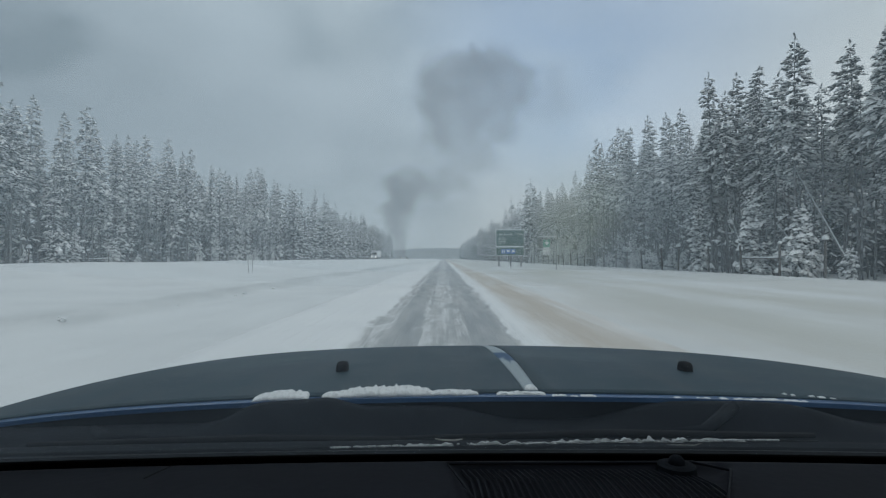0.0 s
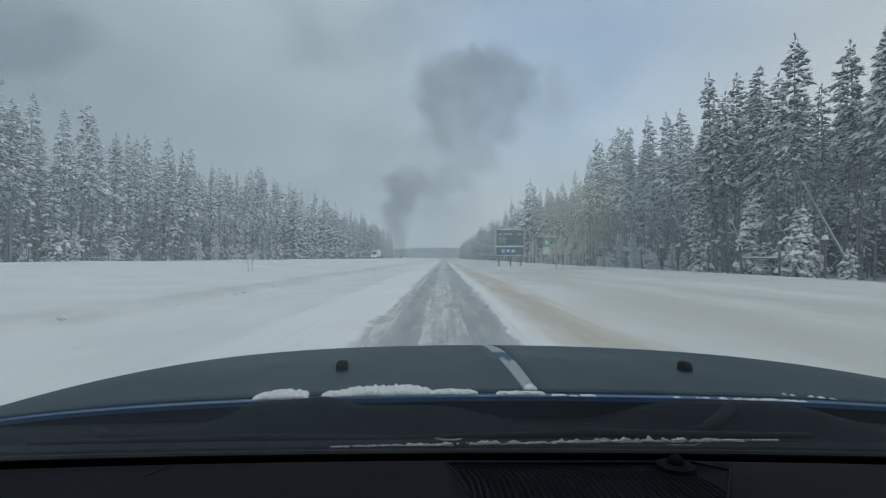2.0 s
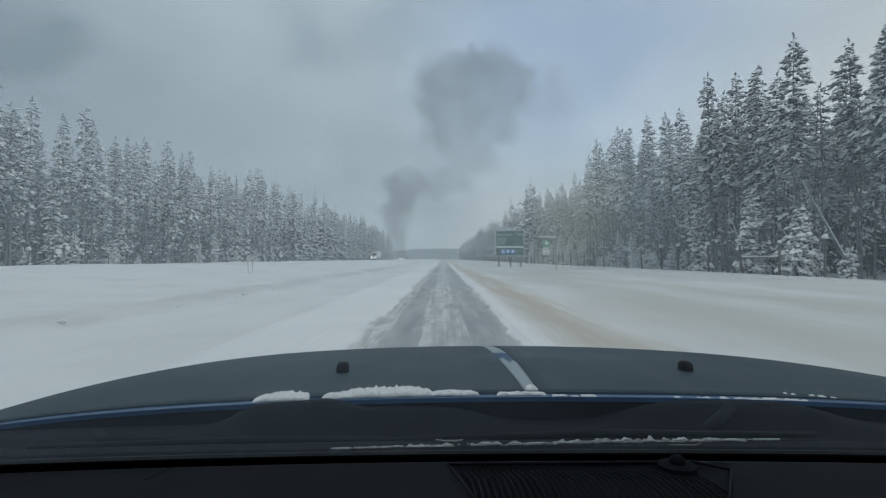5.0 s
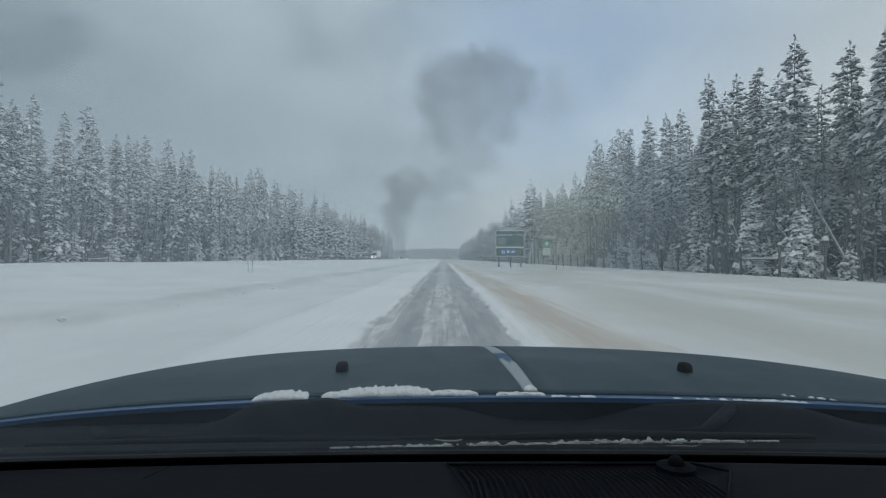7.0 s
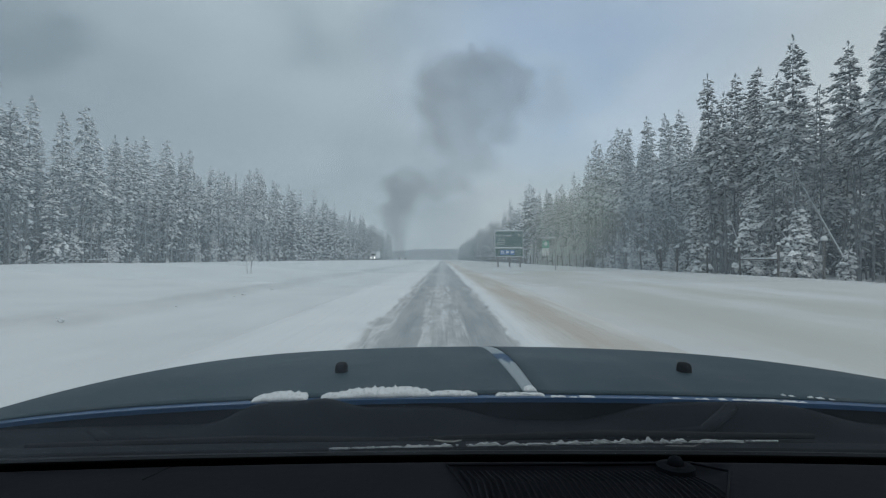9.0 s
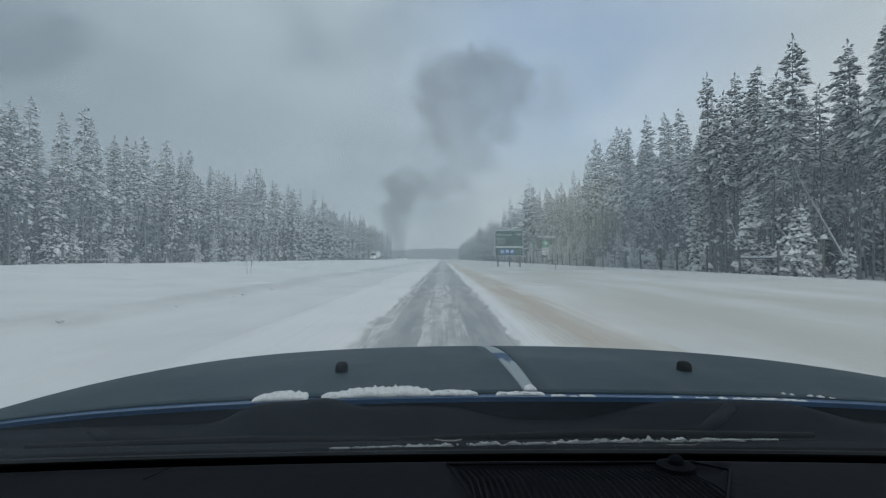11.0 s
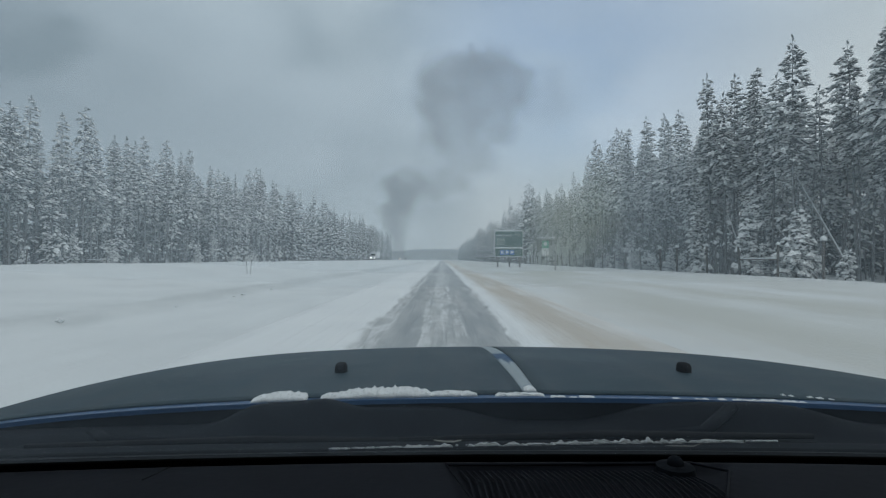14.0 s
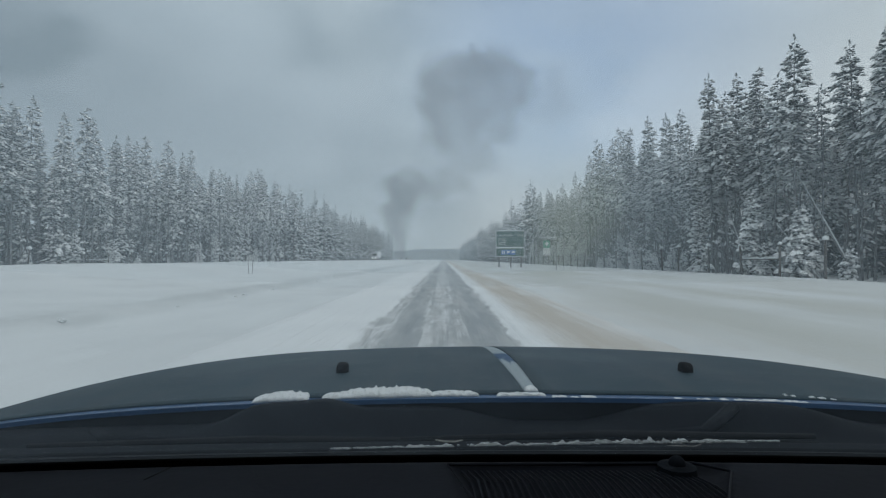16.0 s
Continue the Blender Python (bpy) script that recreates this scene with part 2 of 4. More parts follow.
HOOD_WRAP = material("dark_vinyl_wrap", hood_shader)
BLUE_PAINT = paint("blue_car_paint", (0.009, 0.050, 0.135), (0.015, 0.068, 0.170), 0.40, 8.0, bump=0.05, coat=0.2, dist=0.001)
def stripe_shader(g):
    """Bare blue paint between two tongues of frost."""
    p = place(g)
    y = g.axes(p)[1]
    edge = g.math("MULTIPLY", g.math("SUBTRACT", g.noise(g.scaled(p, (90, 6, 1)), 1.0, 4), 0.5), 0.30)
    far = g.ramp(g.math("ADD", y, g.math("MULTIPLY", edge, 0.2)), 1.30, 1.36)
    near = g.ramp(g.math("ADD", y, edge), 1.20, 1.13)
    mask = g.math("ADD", far, near, clamp=True)
    icy = g.mix(g.noise(p, 60.0, 4), (0.22, 0.27, 0.295), (0.33, 0.375, 0.395))
    return surface(g, g.mix(mask, (0.012, 0.055, 0.13), icy), 0.6, g.bump(g.noise(p, 150.0, 3), 0.2, 0.002), spec=0.25)


FROST = material("frosted_blue_paint", stripe_shader)
BLACK_PLASTIC = paint("black_grained_plastic", (0.0022, 0.0036, 0.0060), (0.0038, 0.0058, 0.0090), 0.80, 20.0, spec=0.09, bump=0.25, dist=0.0015)
BLACK_RUBBER = paint("black_rubber", (0.006, 0.0065, 0.0075), (0.010, 0.011, 0.012), 0.8, 12.0, spec=0.15, bump=0.2, dist=0.001)
SEAL_RUBBER = paint("dull_black_rubber", (0.0035, 0.004, 0.005), (0.006, 0.007, 0.008), 0.9, 12.0, spec=0.03, bump=0.2, dist=0.001)
DASH_PLASTIC = paint("dark_dashboard_plastic", (0.0024, 0.0035, 0.0068), (0.0036, 0.0050, 0.0090), 0.78, 9.0, spec=0.14, bump=0.35, dist=0.0012)
TRIM_DARK = paint("dark_cabin_cloth", (0.02, 0.02, 0.022), (0.035, 0.035, 0.037), 0.9, 15.0)
CHROME = paint("brushed_metal", (0.45, 0.46, 0.47), (0.6, 0.6, 0.6), 0.3, 9.0, metal=1.0)
WHITE_BODY = paint("white_truck_paint", (0.55, 0.57, 0.58), (0.66, 0.67, 0.68), 0.45, 3.0)
DARK_BODY = paint("dark_car_paint", (0.03, 0.035, 0.04), (0.06, 0.065, 0.07), 0.4, 3.0)


def glass_shader(g):
    clear = g.add("ShaderNodeBsdfTransparent", inputs={"Color": (0.955, 0.965, 0.965)})
    gloss = g.add("ShaderNodeBsdfGlossy", inputs={"Color": (0.9, 0.92, 0.92), "Roughness": 0.03})
    smear = g.ramp(g.noise(place(g), 5.0, 5), 0.35, 0.8, 0.006, 0.02)
    pane = g.add("ShaderNodeMixShader", inputs={0: smear, 1: clear.outputs[0], 2: gloss.outputs[0]}).outputs[0]
    # dirt film, made stronger towards the left to imitate veiling glare
    dirt = g.add("ShaderNodeBsdfTranslucent", inputs={"Color": (0.62, 0.76, 0.90)}).outputs[0]
    film = g.math("MULTIPLY", g.ramp(g.noise(place(g), 3.0, 6, 0.6), 0.30, 0.75, 0.012, 0.022), g.ramp(g.axes(place(g))[0], -0.6, 0.2, 2.7, 1.3))
    pane = g.add("ShaderNodeMixShader", inputs={0: film, 1: pane, 2: dirt}).outputs[0]
    # a faint yellowish glare spot, a reflection painted into the glass
    away = g.add("ShaderNodeVectorMath", operation="DISTANCE", inputs={0: g.scaled(place(g), (1, 0.4, 0.75)), 1: (-0.062, 0.125, 1.080)}).outputs["Value"]
    glare = g.add("ShaderNodeBsdfTranslucent", inputs={"Color": (0.72, 0.74, 0.42)}).outputs[0]
    amount = g.math("MULTIPLY", g.ramp(away, 0.036, 0.004, 0.0, 0.12), g.ramp(g.noise(place(g), 40.0, 3), 0.3, 0.6, 0.7, 1.0))
    return g.add("ShaderNodeMixShader", inputs={0: amount, 1: pane, 2: glare}).outputs[0]


GLASS = material("window_glass", glass_shader)
# unseen side glass, its dark tint added to keep light off the dashboard
TINTED = material("tinted_glass", lambda g: g.add("ShaderNodeMixShader", inputs={
    0: 0.06, 1: g.add("ShaderNodeBsdfTransparent", inputs={"Color": (0.22, 0.24, 0.25)}).outputs[0],
    2: g.add("ShaderNodeBsdfGlossy", inputs={"Roughness": 0.05}).outputs[0]}).outputs[0])
DARK_GLASS = paint("dark_glass", (0.012, 0.014, 0.016), (0.02, 0.022, 0.024), 0.08, 2.0, bump=0.0)


def lamp_material(name, colour, strength):
    return material(name, lambda g: g.add("ShaderNodeEmission", inputs={"Color": colour, "Strength": strength}).outputs[0])


HEADLIGHT = lamp_material("lit_headlight", (1.0, 0.95, 0.86), 6.0)
HEAD_LENS = paint("clear_lamp_lens", (0.5, 0.52, 0.53), (0.6, 0.6, 0.6), 0.1, 3.0)


# ---------------------------------------------------------------- mesh helpers
def mesh_of(name, verts, faces, mats, index=None, smooth=False):
    me = bpy.data.meshes.new(name)
    me.from_pydata([tuple(v) for v in verts], [], [tuple(f) for f in faces])
    for m in mats if isinstance(mats, (list, tuple)) else [mats]:
        me.materials.append(m)
    if index is not None:
        me.polygons.foreach_set("material_index", np.asarray(index, dtype=np.int32))
    if smooth:
        me.polygons.foreach_set("use_smooth", np.ones(len(me.polygons), dtype=bool))
    me.update()
    return me


def part(name, bm, mat, parent=None, label="", smooth=False):
    """Links a bmesh as ONE mesh object under a thing or a part."""
    me = bpy.data.meshes.new(name)
    bm.to_mesh(me)
    bm.free()
    me.materials.append(mat)
    if smooth:
        me.polygons.foreach_set("use_smooth", np.ones(len(me.polygons), dtype=bool))
    ob = new(name, me)
    if parent is not None:
        ob.parent = parent
    if label:
        tagged(ob, label)
    return ob


def part_data(name, me, parent=None, label=""):
    ob = new(name, me)
    if parent is not None:
        ob.parent = parent
    if label:
        tagged(ob, label)
    return ob


def box(bm, lo, hi, bevel=0.0, segs=2, m=None):
    """Adds a box between two corners, its edges rounded."""
    c = [(a + b) / 2 for a, b in zip(lo, hi)]
    s = [abs(b - a) for a, b in zip(lo, hi)]
    mat = Matrix.Translation(c) @ Matrix.Diagonal((*s, 1))
    made = bmesh.ops.create_cube(bm, size=1, matrix=(m @ mat) if m else mat)["verts"]
    if bevel:
        edges = list({e for v in made for e in v.link_edges})
        bmesh.ops.bevel(bm, geom=edges, offset=bevel, segments=segs, affect="EDGES", profile=0.7)
    return bm


def tube(bm, pts, radii, sides=10, caps=True):
    """Adds a tube along points."""
    rings = []
    pts = [Vector(p) for p in pts]
    for i, p in enumerate(pts):
        d = (pts[min(i + 1, len(pts) - 1)] - pts[max(i - 1, 0)]).normalized()
        a = d.orthogonal().normalized() if abs(d.z) > 0.9 else d.cross(Vector((0, 0, 1))).normalized()
        b = d.cross(a)
        r = radii[i] if hasattr(radii, "__len__") else radii
        rings.append([bm.verts.new(p + (a * math.cos(k * 2 * math.pi / sides) + b * math.sin(k * 2 * math.pi / sides)) * r)
                      for k in range(sides)])
    for r0, r1 in zip(rings, rings[1:]):
        for k in range(sides):
            bm.faces.new((r0[k], r0[(k + 1) % sides], r1[(k + 1) % sides], r1[k]))
    if caps:
        bm.faces.new(rings[0][::-1])
        bm.faces.new(rings[-1])
    return bm


def grid_mesh(name, xs, ys, height, mat):
    """A sheet over the lines xs, ys with heights from a function of arrays."""
    X, Y = np.meshgrid(xs, ys)
    Z = height(X, Y)
    verts = np.stack([X.ravel(), Y.ravel(), Z.ravel()], 1)
    nx, ny = len(xs), len(ys)
    i = np.arange(nx * ny).reshape(ny, nx)
    faces = np.stack([i[:-1, :-1].ravel(), i[:-1, 1:].ravel(), i[1:, 1:].ravel(), i[1:, :-1].ravel()], 1)
    return mesh_of(name, verts.tolist(), faces.tolist(), mat, smooth=True)


LATTICES = {}


def lattice(seed):
    if seed not in LATTICES:
        LATTICES[seed] = np.random.RandomState(seed).rand(256, 256)
    return LATTICES[seed]


def wave(X, Y, scale, seed=0, octaves=3):
    """Smooth value noise, about -1 to 1."""
    total, amp, norm = 0, 1.0, 0.0
    for o in range(octaves):
        L = lattice(seed * 17 + o)
        u, v = X / scale * 2 ** o + 31.7 * o, Y / scale * 2 ** o + 11.3 * o
        iu, iv = np.floor(u).astype(int), np.floor(v).astype(int)
        fu, fv = u - iu, v - iv
        fu, fv = fu * fu * (3 - 2 * fu), fv * fv * (3 - 2 * fv)
        a = L[iu % 256, iv % 256] * (1 - fu) + L[(iu + 1) % 256, iv % 256] * fu
        b = L[iu % 256, (iv + 1) % 256] * (1 - fu) + L[(iu + 1) % 256, (iv + 1) % 256] * fu
        total = total + amp * (a * (1 - fv) + b * fv)
        norm += amp
        amp *= 0.5
    return total / norm * 2 - 1


def step(v, lo, hi):
    t = np.clip((v - lo) / (hi - lo), 0, 1)
    return t * t * (3 - 2 * t)


# ---------------------------------------------------------------- ground and road
def ground_z(X, Y):
    X, Y = np.asarray(X, float), np.asarray(Y, float)
    far = 1 - step(np.abs(Y), 500, 1400)
    z = -0.07 + 0.07 * step(np.abs(X), 3.5, 4.1)
    # right: low ploughed bank, then a rise to the fence
    z = z + step(X, 4.5, 9.0) * 0.14 + step(X, 12, 22) * 0.10 - step(X, 21, 28) * 0.45
    # left: a small step beside the lane, the median, a crest, then a fall to the fence
    z = z + step(-X, 7.3, 8.2) * (0.26 + 0.06 * wave(X, Y, 3.0, 9)) + step(-X, 10.5, 26) * 0.72 - step(-X, 33, 44) * 1.30
    soft = step(np.abs(X), 4.0, 10.0)
    z = z + soft * (0.06 * wave(X, Y, 7.0, 1) + 0.13 * wave(X, Y * 0.5, 19.0, 2) * step(np.abs(X), 8, 20))
    z = z + 0.03 * wave(X * 3, Y * 0.6, 2.0, 3) * step(np.abs(X), 4.0, 5.5)
    # old wheel track
    z = z - 0.035 * np.exp(-((X + 4.35 + 0.10 * wave(Y, Y * 0, 14, 4)) / 0.16) ** 2)
    return z * np.clip(far, 0.25, 1)


side_x = np.concatenate([np.arange(4.1, 12, 0.22), np.arange(12, 50, 1.0), np.geomspace(50, 2600, 24)])
xs = np.concatenate([-side_x[::-1], [-3.9, -3.6, -3.4, 0.0, 3.4, 3.6, 3.9], side_x])
ys = np.concatenate([-np.geomspace(30, 1500, 12)[::-1], np.arange(-28, 6, 2.0), np.arange(6, 40, 0.30), np.geomspace(40, 3200, 130)])
ground = tagged(new("ground", grid_mesh("ground", xs, ys, ground_z, GROUND_SNOW)),
                "wide snow-covered verges and median with soft drifts", "snowy ground", kind="structure")


def road_z(X, Y):
    z = 0.006 - 0.06 * step(np.abs(X), 3.5, 4.05)
    inside = step(X, -1.75, -1.35) * (1 - step(X, 1.2, 1.5))
    z = z + 0.035 * (1 - inside) * (1 - step(np.abs(X), 3.3, 3.9))
    z = z + 0.030 * inside * (wave(X * 2.2, Y * 0.35, 0.5, 6, 3) - 0.3 * np.cos(X * 4.2))
    rim = np.exp(-((X + 1.45) / 0.22) ** 2) + 0.6 * np.exp(-((X - 1.42) / 0.16) ** 2)
    z = z + 0.075 * rim * np.clip(wave(X * 1.5, Y * 0.8, 0.45, 7, 3), -0.2, 1)
    return z + 0.012 * (1 - inside) * wave(X, Y * 0.4, 0.7, 8, 3)


rx = np.concatenate([np.arange(-4.1, -1.9, 0.15), np.arange(-1.9, 1.9, 0.06), np.arange(1.9, 4.15, 0.15)])
ry = np.concatenate([np.arange(-28, 5, 1.0), np.arange(5, 30, 0.08), np.geomspace(30, 3000, 170)])
road = tagged(new("road", grid_mesh("road", rx, ry, road_z, ROAD)),
              "straight icy highway lane with packed snow and bare wheel tracks", "road", kind="structure")


# ---------------------------------------------------------------- trees
def spray(rng, V, F, SV, SF, c, d, L, W, snow, fat, fingers):
    """One flat spray of needles: a folded kite with ragged finger tips, and the long cushion of snow on it."""
    up = np.array([0, 0, 1.0])
    d = d / (np.linalg.norm(d) + 1e-6)
    s = np.cross(d, up)
    s = s / (np.linalg.norm(s) + 1e-6)
    mid = c + d * L * rng.uniform(0.42, 0.6)
    tip = c + d * L - up * L * rng.uniform(0.02, 0.22)
    l = mid + s * W * rng.uniform(0.7, 1.2) - up * W * rng.uniform(0.2, 0.6)
    r = mid - s * W * rng.uniform(0.7, 1.2) - up * W * rng.uniform(0.2, 0.6)
    b = len(V)
    V += [c, l, tip, r]
    F += [(b, b + 2, b + 1), (b, b + 3, b + 2)]
    for k in range(fingers):
        side = s if k % 2 else -s
        q = c + d * L * rng.uniform(0.25, 0.85) + side * W * 0.35
        e = q + side * W * rng.uniform(0.6, 1.1) + d * L * rng.uniform(0.10, 0.38) - up * W * rng.uniform(0.1, 0.9)
        w = d * L * rng.uniform(0.06, 0.11)
        b = len(V)
        V += [q - w, q + w, e]
        F.append((b, b + 1, b + 2))
    if rng.rand() < snow:
        k, th = fat * rng.uniform(0.55, 1.05), L * rng.uniform(0.13, 0.28) * fat
        o = mid + up * (0.02 + th)
        b = len(SV)
        SV += [c + (mid - c) * rng.uniform(0.0, 0.5) + up * 0.03, mid + (l - mid) * k + up * 0.02,
               mid + (tip - mid) * rng.uniform(0.6, 1.05) + up * 0.02, mid + (r - mid) * k + up * 0.02, o]
        SF += [(b, b + 1, b + 4), (b + 1, b + 2, b + 4), (b + 2, b + 3, b + 4), (b + 3, b, b + 4)]


def bough(rng, V, F, SV, SF, root, az, L, rise, snow, fat, pairs, fingers, bulk=1.0):
    """A limb that leaves the trunk, sags under its load and carries sprays in pairs and one at its end."""
    out = np.array([math.cos(az), math.sin(az), 0.0])
    side = np.array([-out[1], out[0], 0.0])
    up = np.array([0, 0, 1.0])
    sag = rng.uniform(0.10, 0.35)

    def at(u):
        return root + out * L * u + up * (rise * L * u - sag * L * u * u)
    wide = (0.11 + 0.085 * L) * bulk
    for k in range(pairs):
        u = 0.22 + 0.58 * (k + rng.uniform(0.1, 0.9)) / pairs
        for sg in (-1, 1):
            if rng.rand() < 0.88:
                d = out + side * sg * rng.uniform(0.4, 1.3) + up * (rise * 0.6 - sag * u + rng.normal(0, 0.28))
                spray(rng, V, F, SV, SF, at(u), d, L * rng.uniform(0.22, 0.46) * (1.15 - 0.45 * u) * (0.6 + 0.4 * bulk) + 0.12, wide * rng.uniform(0.6, 1.0), snow, fat, fingers)
    u = 0.55 if pairs else 0.25
    spray(rng, V, F, SV, SF, at(u), out + up * (rise - 2 * sag * 0.7), L * (1 - u) * rng.uniform(0.9, 1.15) + 0.12, wide * rng.uniform(0.7, 1.1), snow, fat, fingers)


def trunk_arrays(rng, h, crown, sides, snags):
    """A tapered, slightly bent trunk with thin dead snags below the crown."""
    T, TF = [], []
    lean = rng.normal(0, 0.010, 2) * h
    base_r, levels = 0.0056 * h + 0.02, 6
    for k in range(levels):
        t = k / (levels - 1)
        r = base_r * (1 - t) ** 0.8 + 0.012
        for q in range(sides):
            an = q * 2 * math.pi / sides
            T.append((lean[0] * t * t + r * math.cos(an), lean[1] * t * t + r * math.sin(an), -0.5 + (h + 0.35) * t))
    for k in range(levels - 1):
        for q in range(sides):
            i, j = k * sides + q, k * sides + (q + 1) % sides
            TF.append((i, j, j + sides, i + sides))
    for i in range(snags):
        z = h * crown * rng.uniform(0.25, 1.05)
        an, L = rng.uniform(0, 6.28), rng.uniform(0.4, 1.5)
        p = np.array([lean[0] * (z / h) ** 2, lean[1] * (z / h) ** 2, z])
        e = p + np.array([math.cos(an) * L, math.sin(an) * L, rng.uniform(-0.35, 0.1) * L])
        c = len(T)
        T += [tuple(p + (0, 0, 0.028)), tuple(p - (0, 0, 0.028)), tuple(e)]
        TF.append((c, c + 1, c + 2))
    return T, TF, lean


def conifer_arrays(seed, h, crown, width, gap, per, snow, pairs=3, fingers=2, sides=7, snags=14, fat=1.15, cone=0.66, low=5, bulk=1.0):
    """Trunk, needles and snow of a conifer. crown: where the living crown begins, as a part of the height; gap: metres
    between the whorls; per: limbs in a whorl; cone: how the crown tapers; low: single laden limbs below the crown."""
    rng = np.random.RandomState(seed)
    T, TF, lean = trunk_arrays(rng, h, crown, sides, snags)
    V, F, SV, SF = [], [], [], []
    ph = rng.uniform(0, 6.28, 4)
    z, turn = h * crown, 0.0
    while z < h - 0.25:
        t = (z - h * crown) / (h - h * crown)
        lump = 1 + 0.16 * math.sin(7 * t + ph[0]) + 0.12 * math.sin(17 * t + ph[1])
        r0 = width * (1.01 - t) ** cone * min(1.0, 0.62 + 2.6 * t) * lump + 0.16
        turn += rng.uniform(0.4, 1.0)
        n = max(3, per - int(2.2 * t) + rng.randint(-1, 2))
        for k in range(n):
            az = turn + k * 2 * math.pi / n + rng.normal(0, 0.22)
            L = r0 * (1 + 0.25 * math.cos(az - ph[2] - 5 * t)) * rng.uniform(0.45, 1.2)
            zz = min(h - 0.2, z + rng.normal(0, gap * 0.5))
            root = np.array([lean[0] * (zz / h) ** 2, lean[1] * (zz / h) ** 2, zz])
            rise = rng.normal(-0.20 + 0.50 * t, 0.20)
            bough(rng, V, F, SV, SF, root, az, L, rise, snow, fat, pairs if L > 0.5 else min(1, pairs), fingers, bulk)
        z += gap * rng.uniform(0.75, 1.3) * (1.1 - 0.35 * t)
    for k in range(low):
        zz = h * crown * rng.uniform(0.3, 0.98)
        root = np.array([lean[0] * (zz / h) ** 2, lean[1] * (zz / h) ** 2, zz])
        bough(rng, V, F, SV, SF, root, rng.uniform(0, 6.28), width * rng.uniform(0.45, 0.8), rng.uniform(-0.35, -0.1), 0.95, 1.25, max(1, pairs), fingers, bulk)
    # the leader
    top = np.array([lean[0], lean[1], h])
    for k in range(5):
        an = k * 2.4
        spray(rng, V, F, SV, SF, top - (0, 0, 0.10 * k), np.array([math.cos(an) * 0.35, math.sin(an) * 0.35, 1.0]), 0.34 + 0.03 * k, 0.07, 0.4, 0.8, 0)
    return (np.array(T), TF), (np.array(V), F), (np.array(SV) if SV else np.zeros((0, 3)), SF)


def conifer(name, label, seed, h, crown, width, gap, per, snow, **more):
    """An Empty at the foot with trunk, crown and snow as parts."""
    (T, TF), (V, F), (S, SF) = conifer_arrays(seed, h, crown, width, gap, per, snow, **more)
    top = tagged(new(name), label, "conifer tree", "trees beside the highway")
    part_data("trunk", mesh_of("trunk", T, TF, BARK, smooth=True), top)
    part_data("crown", mesh_of("crown", V, F, NEEDLES), top)
    load = part_data("snow_load", mesh_of("snow_load", S, SF, FRESH_SNOW), top, "fresh white snow lying on the boughs")
    tagged(load, kind="stuff")
    return top


PINE = "tall narrow pine, bare lower trunk, snow on its boughs"
SPRUCE = "tall snow-laden spruce with drooping frosted boughs"
YOUNG = "small young spruce heavy with fresh snow, in deep snow"
SLIM = "slim half-bare pine with thin snowy crown among the others"
kinds = [lambda: conifer("pine_tree", PINE, 11, 20.5, 0.40, 1.80, 0.40, 6, 0.78, pairs=2),
         lambda: conifer("pine_tree", PINE, 12, 19.0, 0.52, 1.65, 0.38, 6, 0.76, pairs=2),
         lambda: conifer("pine_tree", PINE, 13, 22.0, 0.46, 1.95, 0.40, 6, 0.76, pairs=2),
         lambda: conifer("pine_tree", PINE, 14, 17.5, 0.34, 1.60, 0.38, 6, 0.80, pairs=2),
         lambda: conifer("spruce_tree", SPRUCE, 15, 19.5, 0.06, 1.85, 0.46, 6, 0.78, pairs=2, cone=0.8, low=0),
         lambda: conifer("spruce_tree", SPRUCE, 16, 15.5, 0.05, 1.75, 0.44, 6, 0.80, pairs=2, cone=0.85, low=0),
         lambda: conifer("pine_tree", PINE, 17, 21.0, 0.30, 1.70, 0.42, 6, 0.78, pairs=2, low=7),
         lambda: conifer("pine_tree", SLIM, 18, 20.0, 0.55, 1.15, 0.40, 5, 0.74, snags=34, pairs=2),
         # the nearest ones, with finer sprays
         lambda: conifer("pine_tree", PINE, 21, 20.5, 0.40, 1.80, 0.34, 7, 0.78, pairs=4, bulk=0.72),
         lambda: conifer("pine_tree", PINE, 22, 19.0, 0.50, 1.65, 0.33, 7, 0.76, pairs=4, bulk=0.72),
         lambda: conifer("pine_tree", PINE, 23, 22.0, 0.46, 1.95, 0.35, 7, 0.76, pairs=4, bulk=0.72),
         lambda: conifer("pine_tree", PINE, 24, 17.5, 0.32, 1.60, 0.33, 7, 0.80, pairs=4, bulk=0.72),
         lambda: conifer("pine_tree", SLIM, 25, 20.0, 0.52, 1.15, 0.36, 6, 0.74, snags=40, pairs=3, bulk=0.72)]

young_kinds = [lambda: conifer("young_spruce", YOUNG, 31, 4.6, 0.04, 1.05, 0.26, 7, 0.90, cone=0.95, low=0, snags=0, fat=1.6),
               lambda: conifer("young_spruce", YOUNG, 32, 2.8, 0.05, 0.80, 0.22, 6, 0.92, cone=0.95, low=0, snags=0, fat=1.6),
               lambda: conifer("young_spruce", YOUNG, 33, 6.2, 0.03, 1.25, 0.28, 7, 0.88, cone=0.95, low=0, snags=0, fat=1.6)]
rng = np.random.RandomState(5)


def stand(spots, protos, made):
    """Sets copies of the prototypes at the spots (x, y, which, turn, size)."""
    for x, y, k, turn, size in spots:
        z = float(ground_z(x, y))
        m = pose(x, y, z, rng.uniform(-1.2, 1.2), rng.uniform(-1.2, 1.2), turn) @ Matrix.Diagonal((size, size, size, 1))
        if k not in made:
            made[k] = protos[k]()
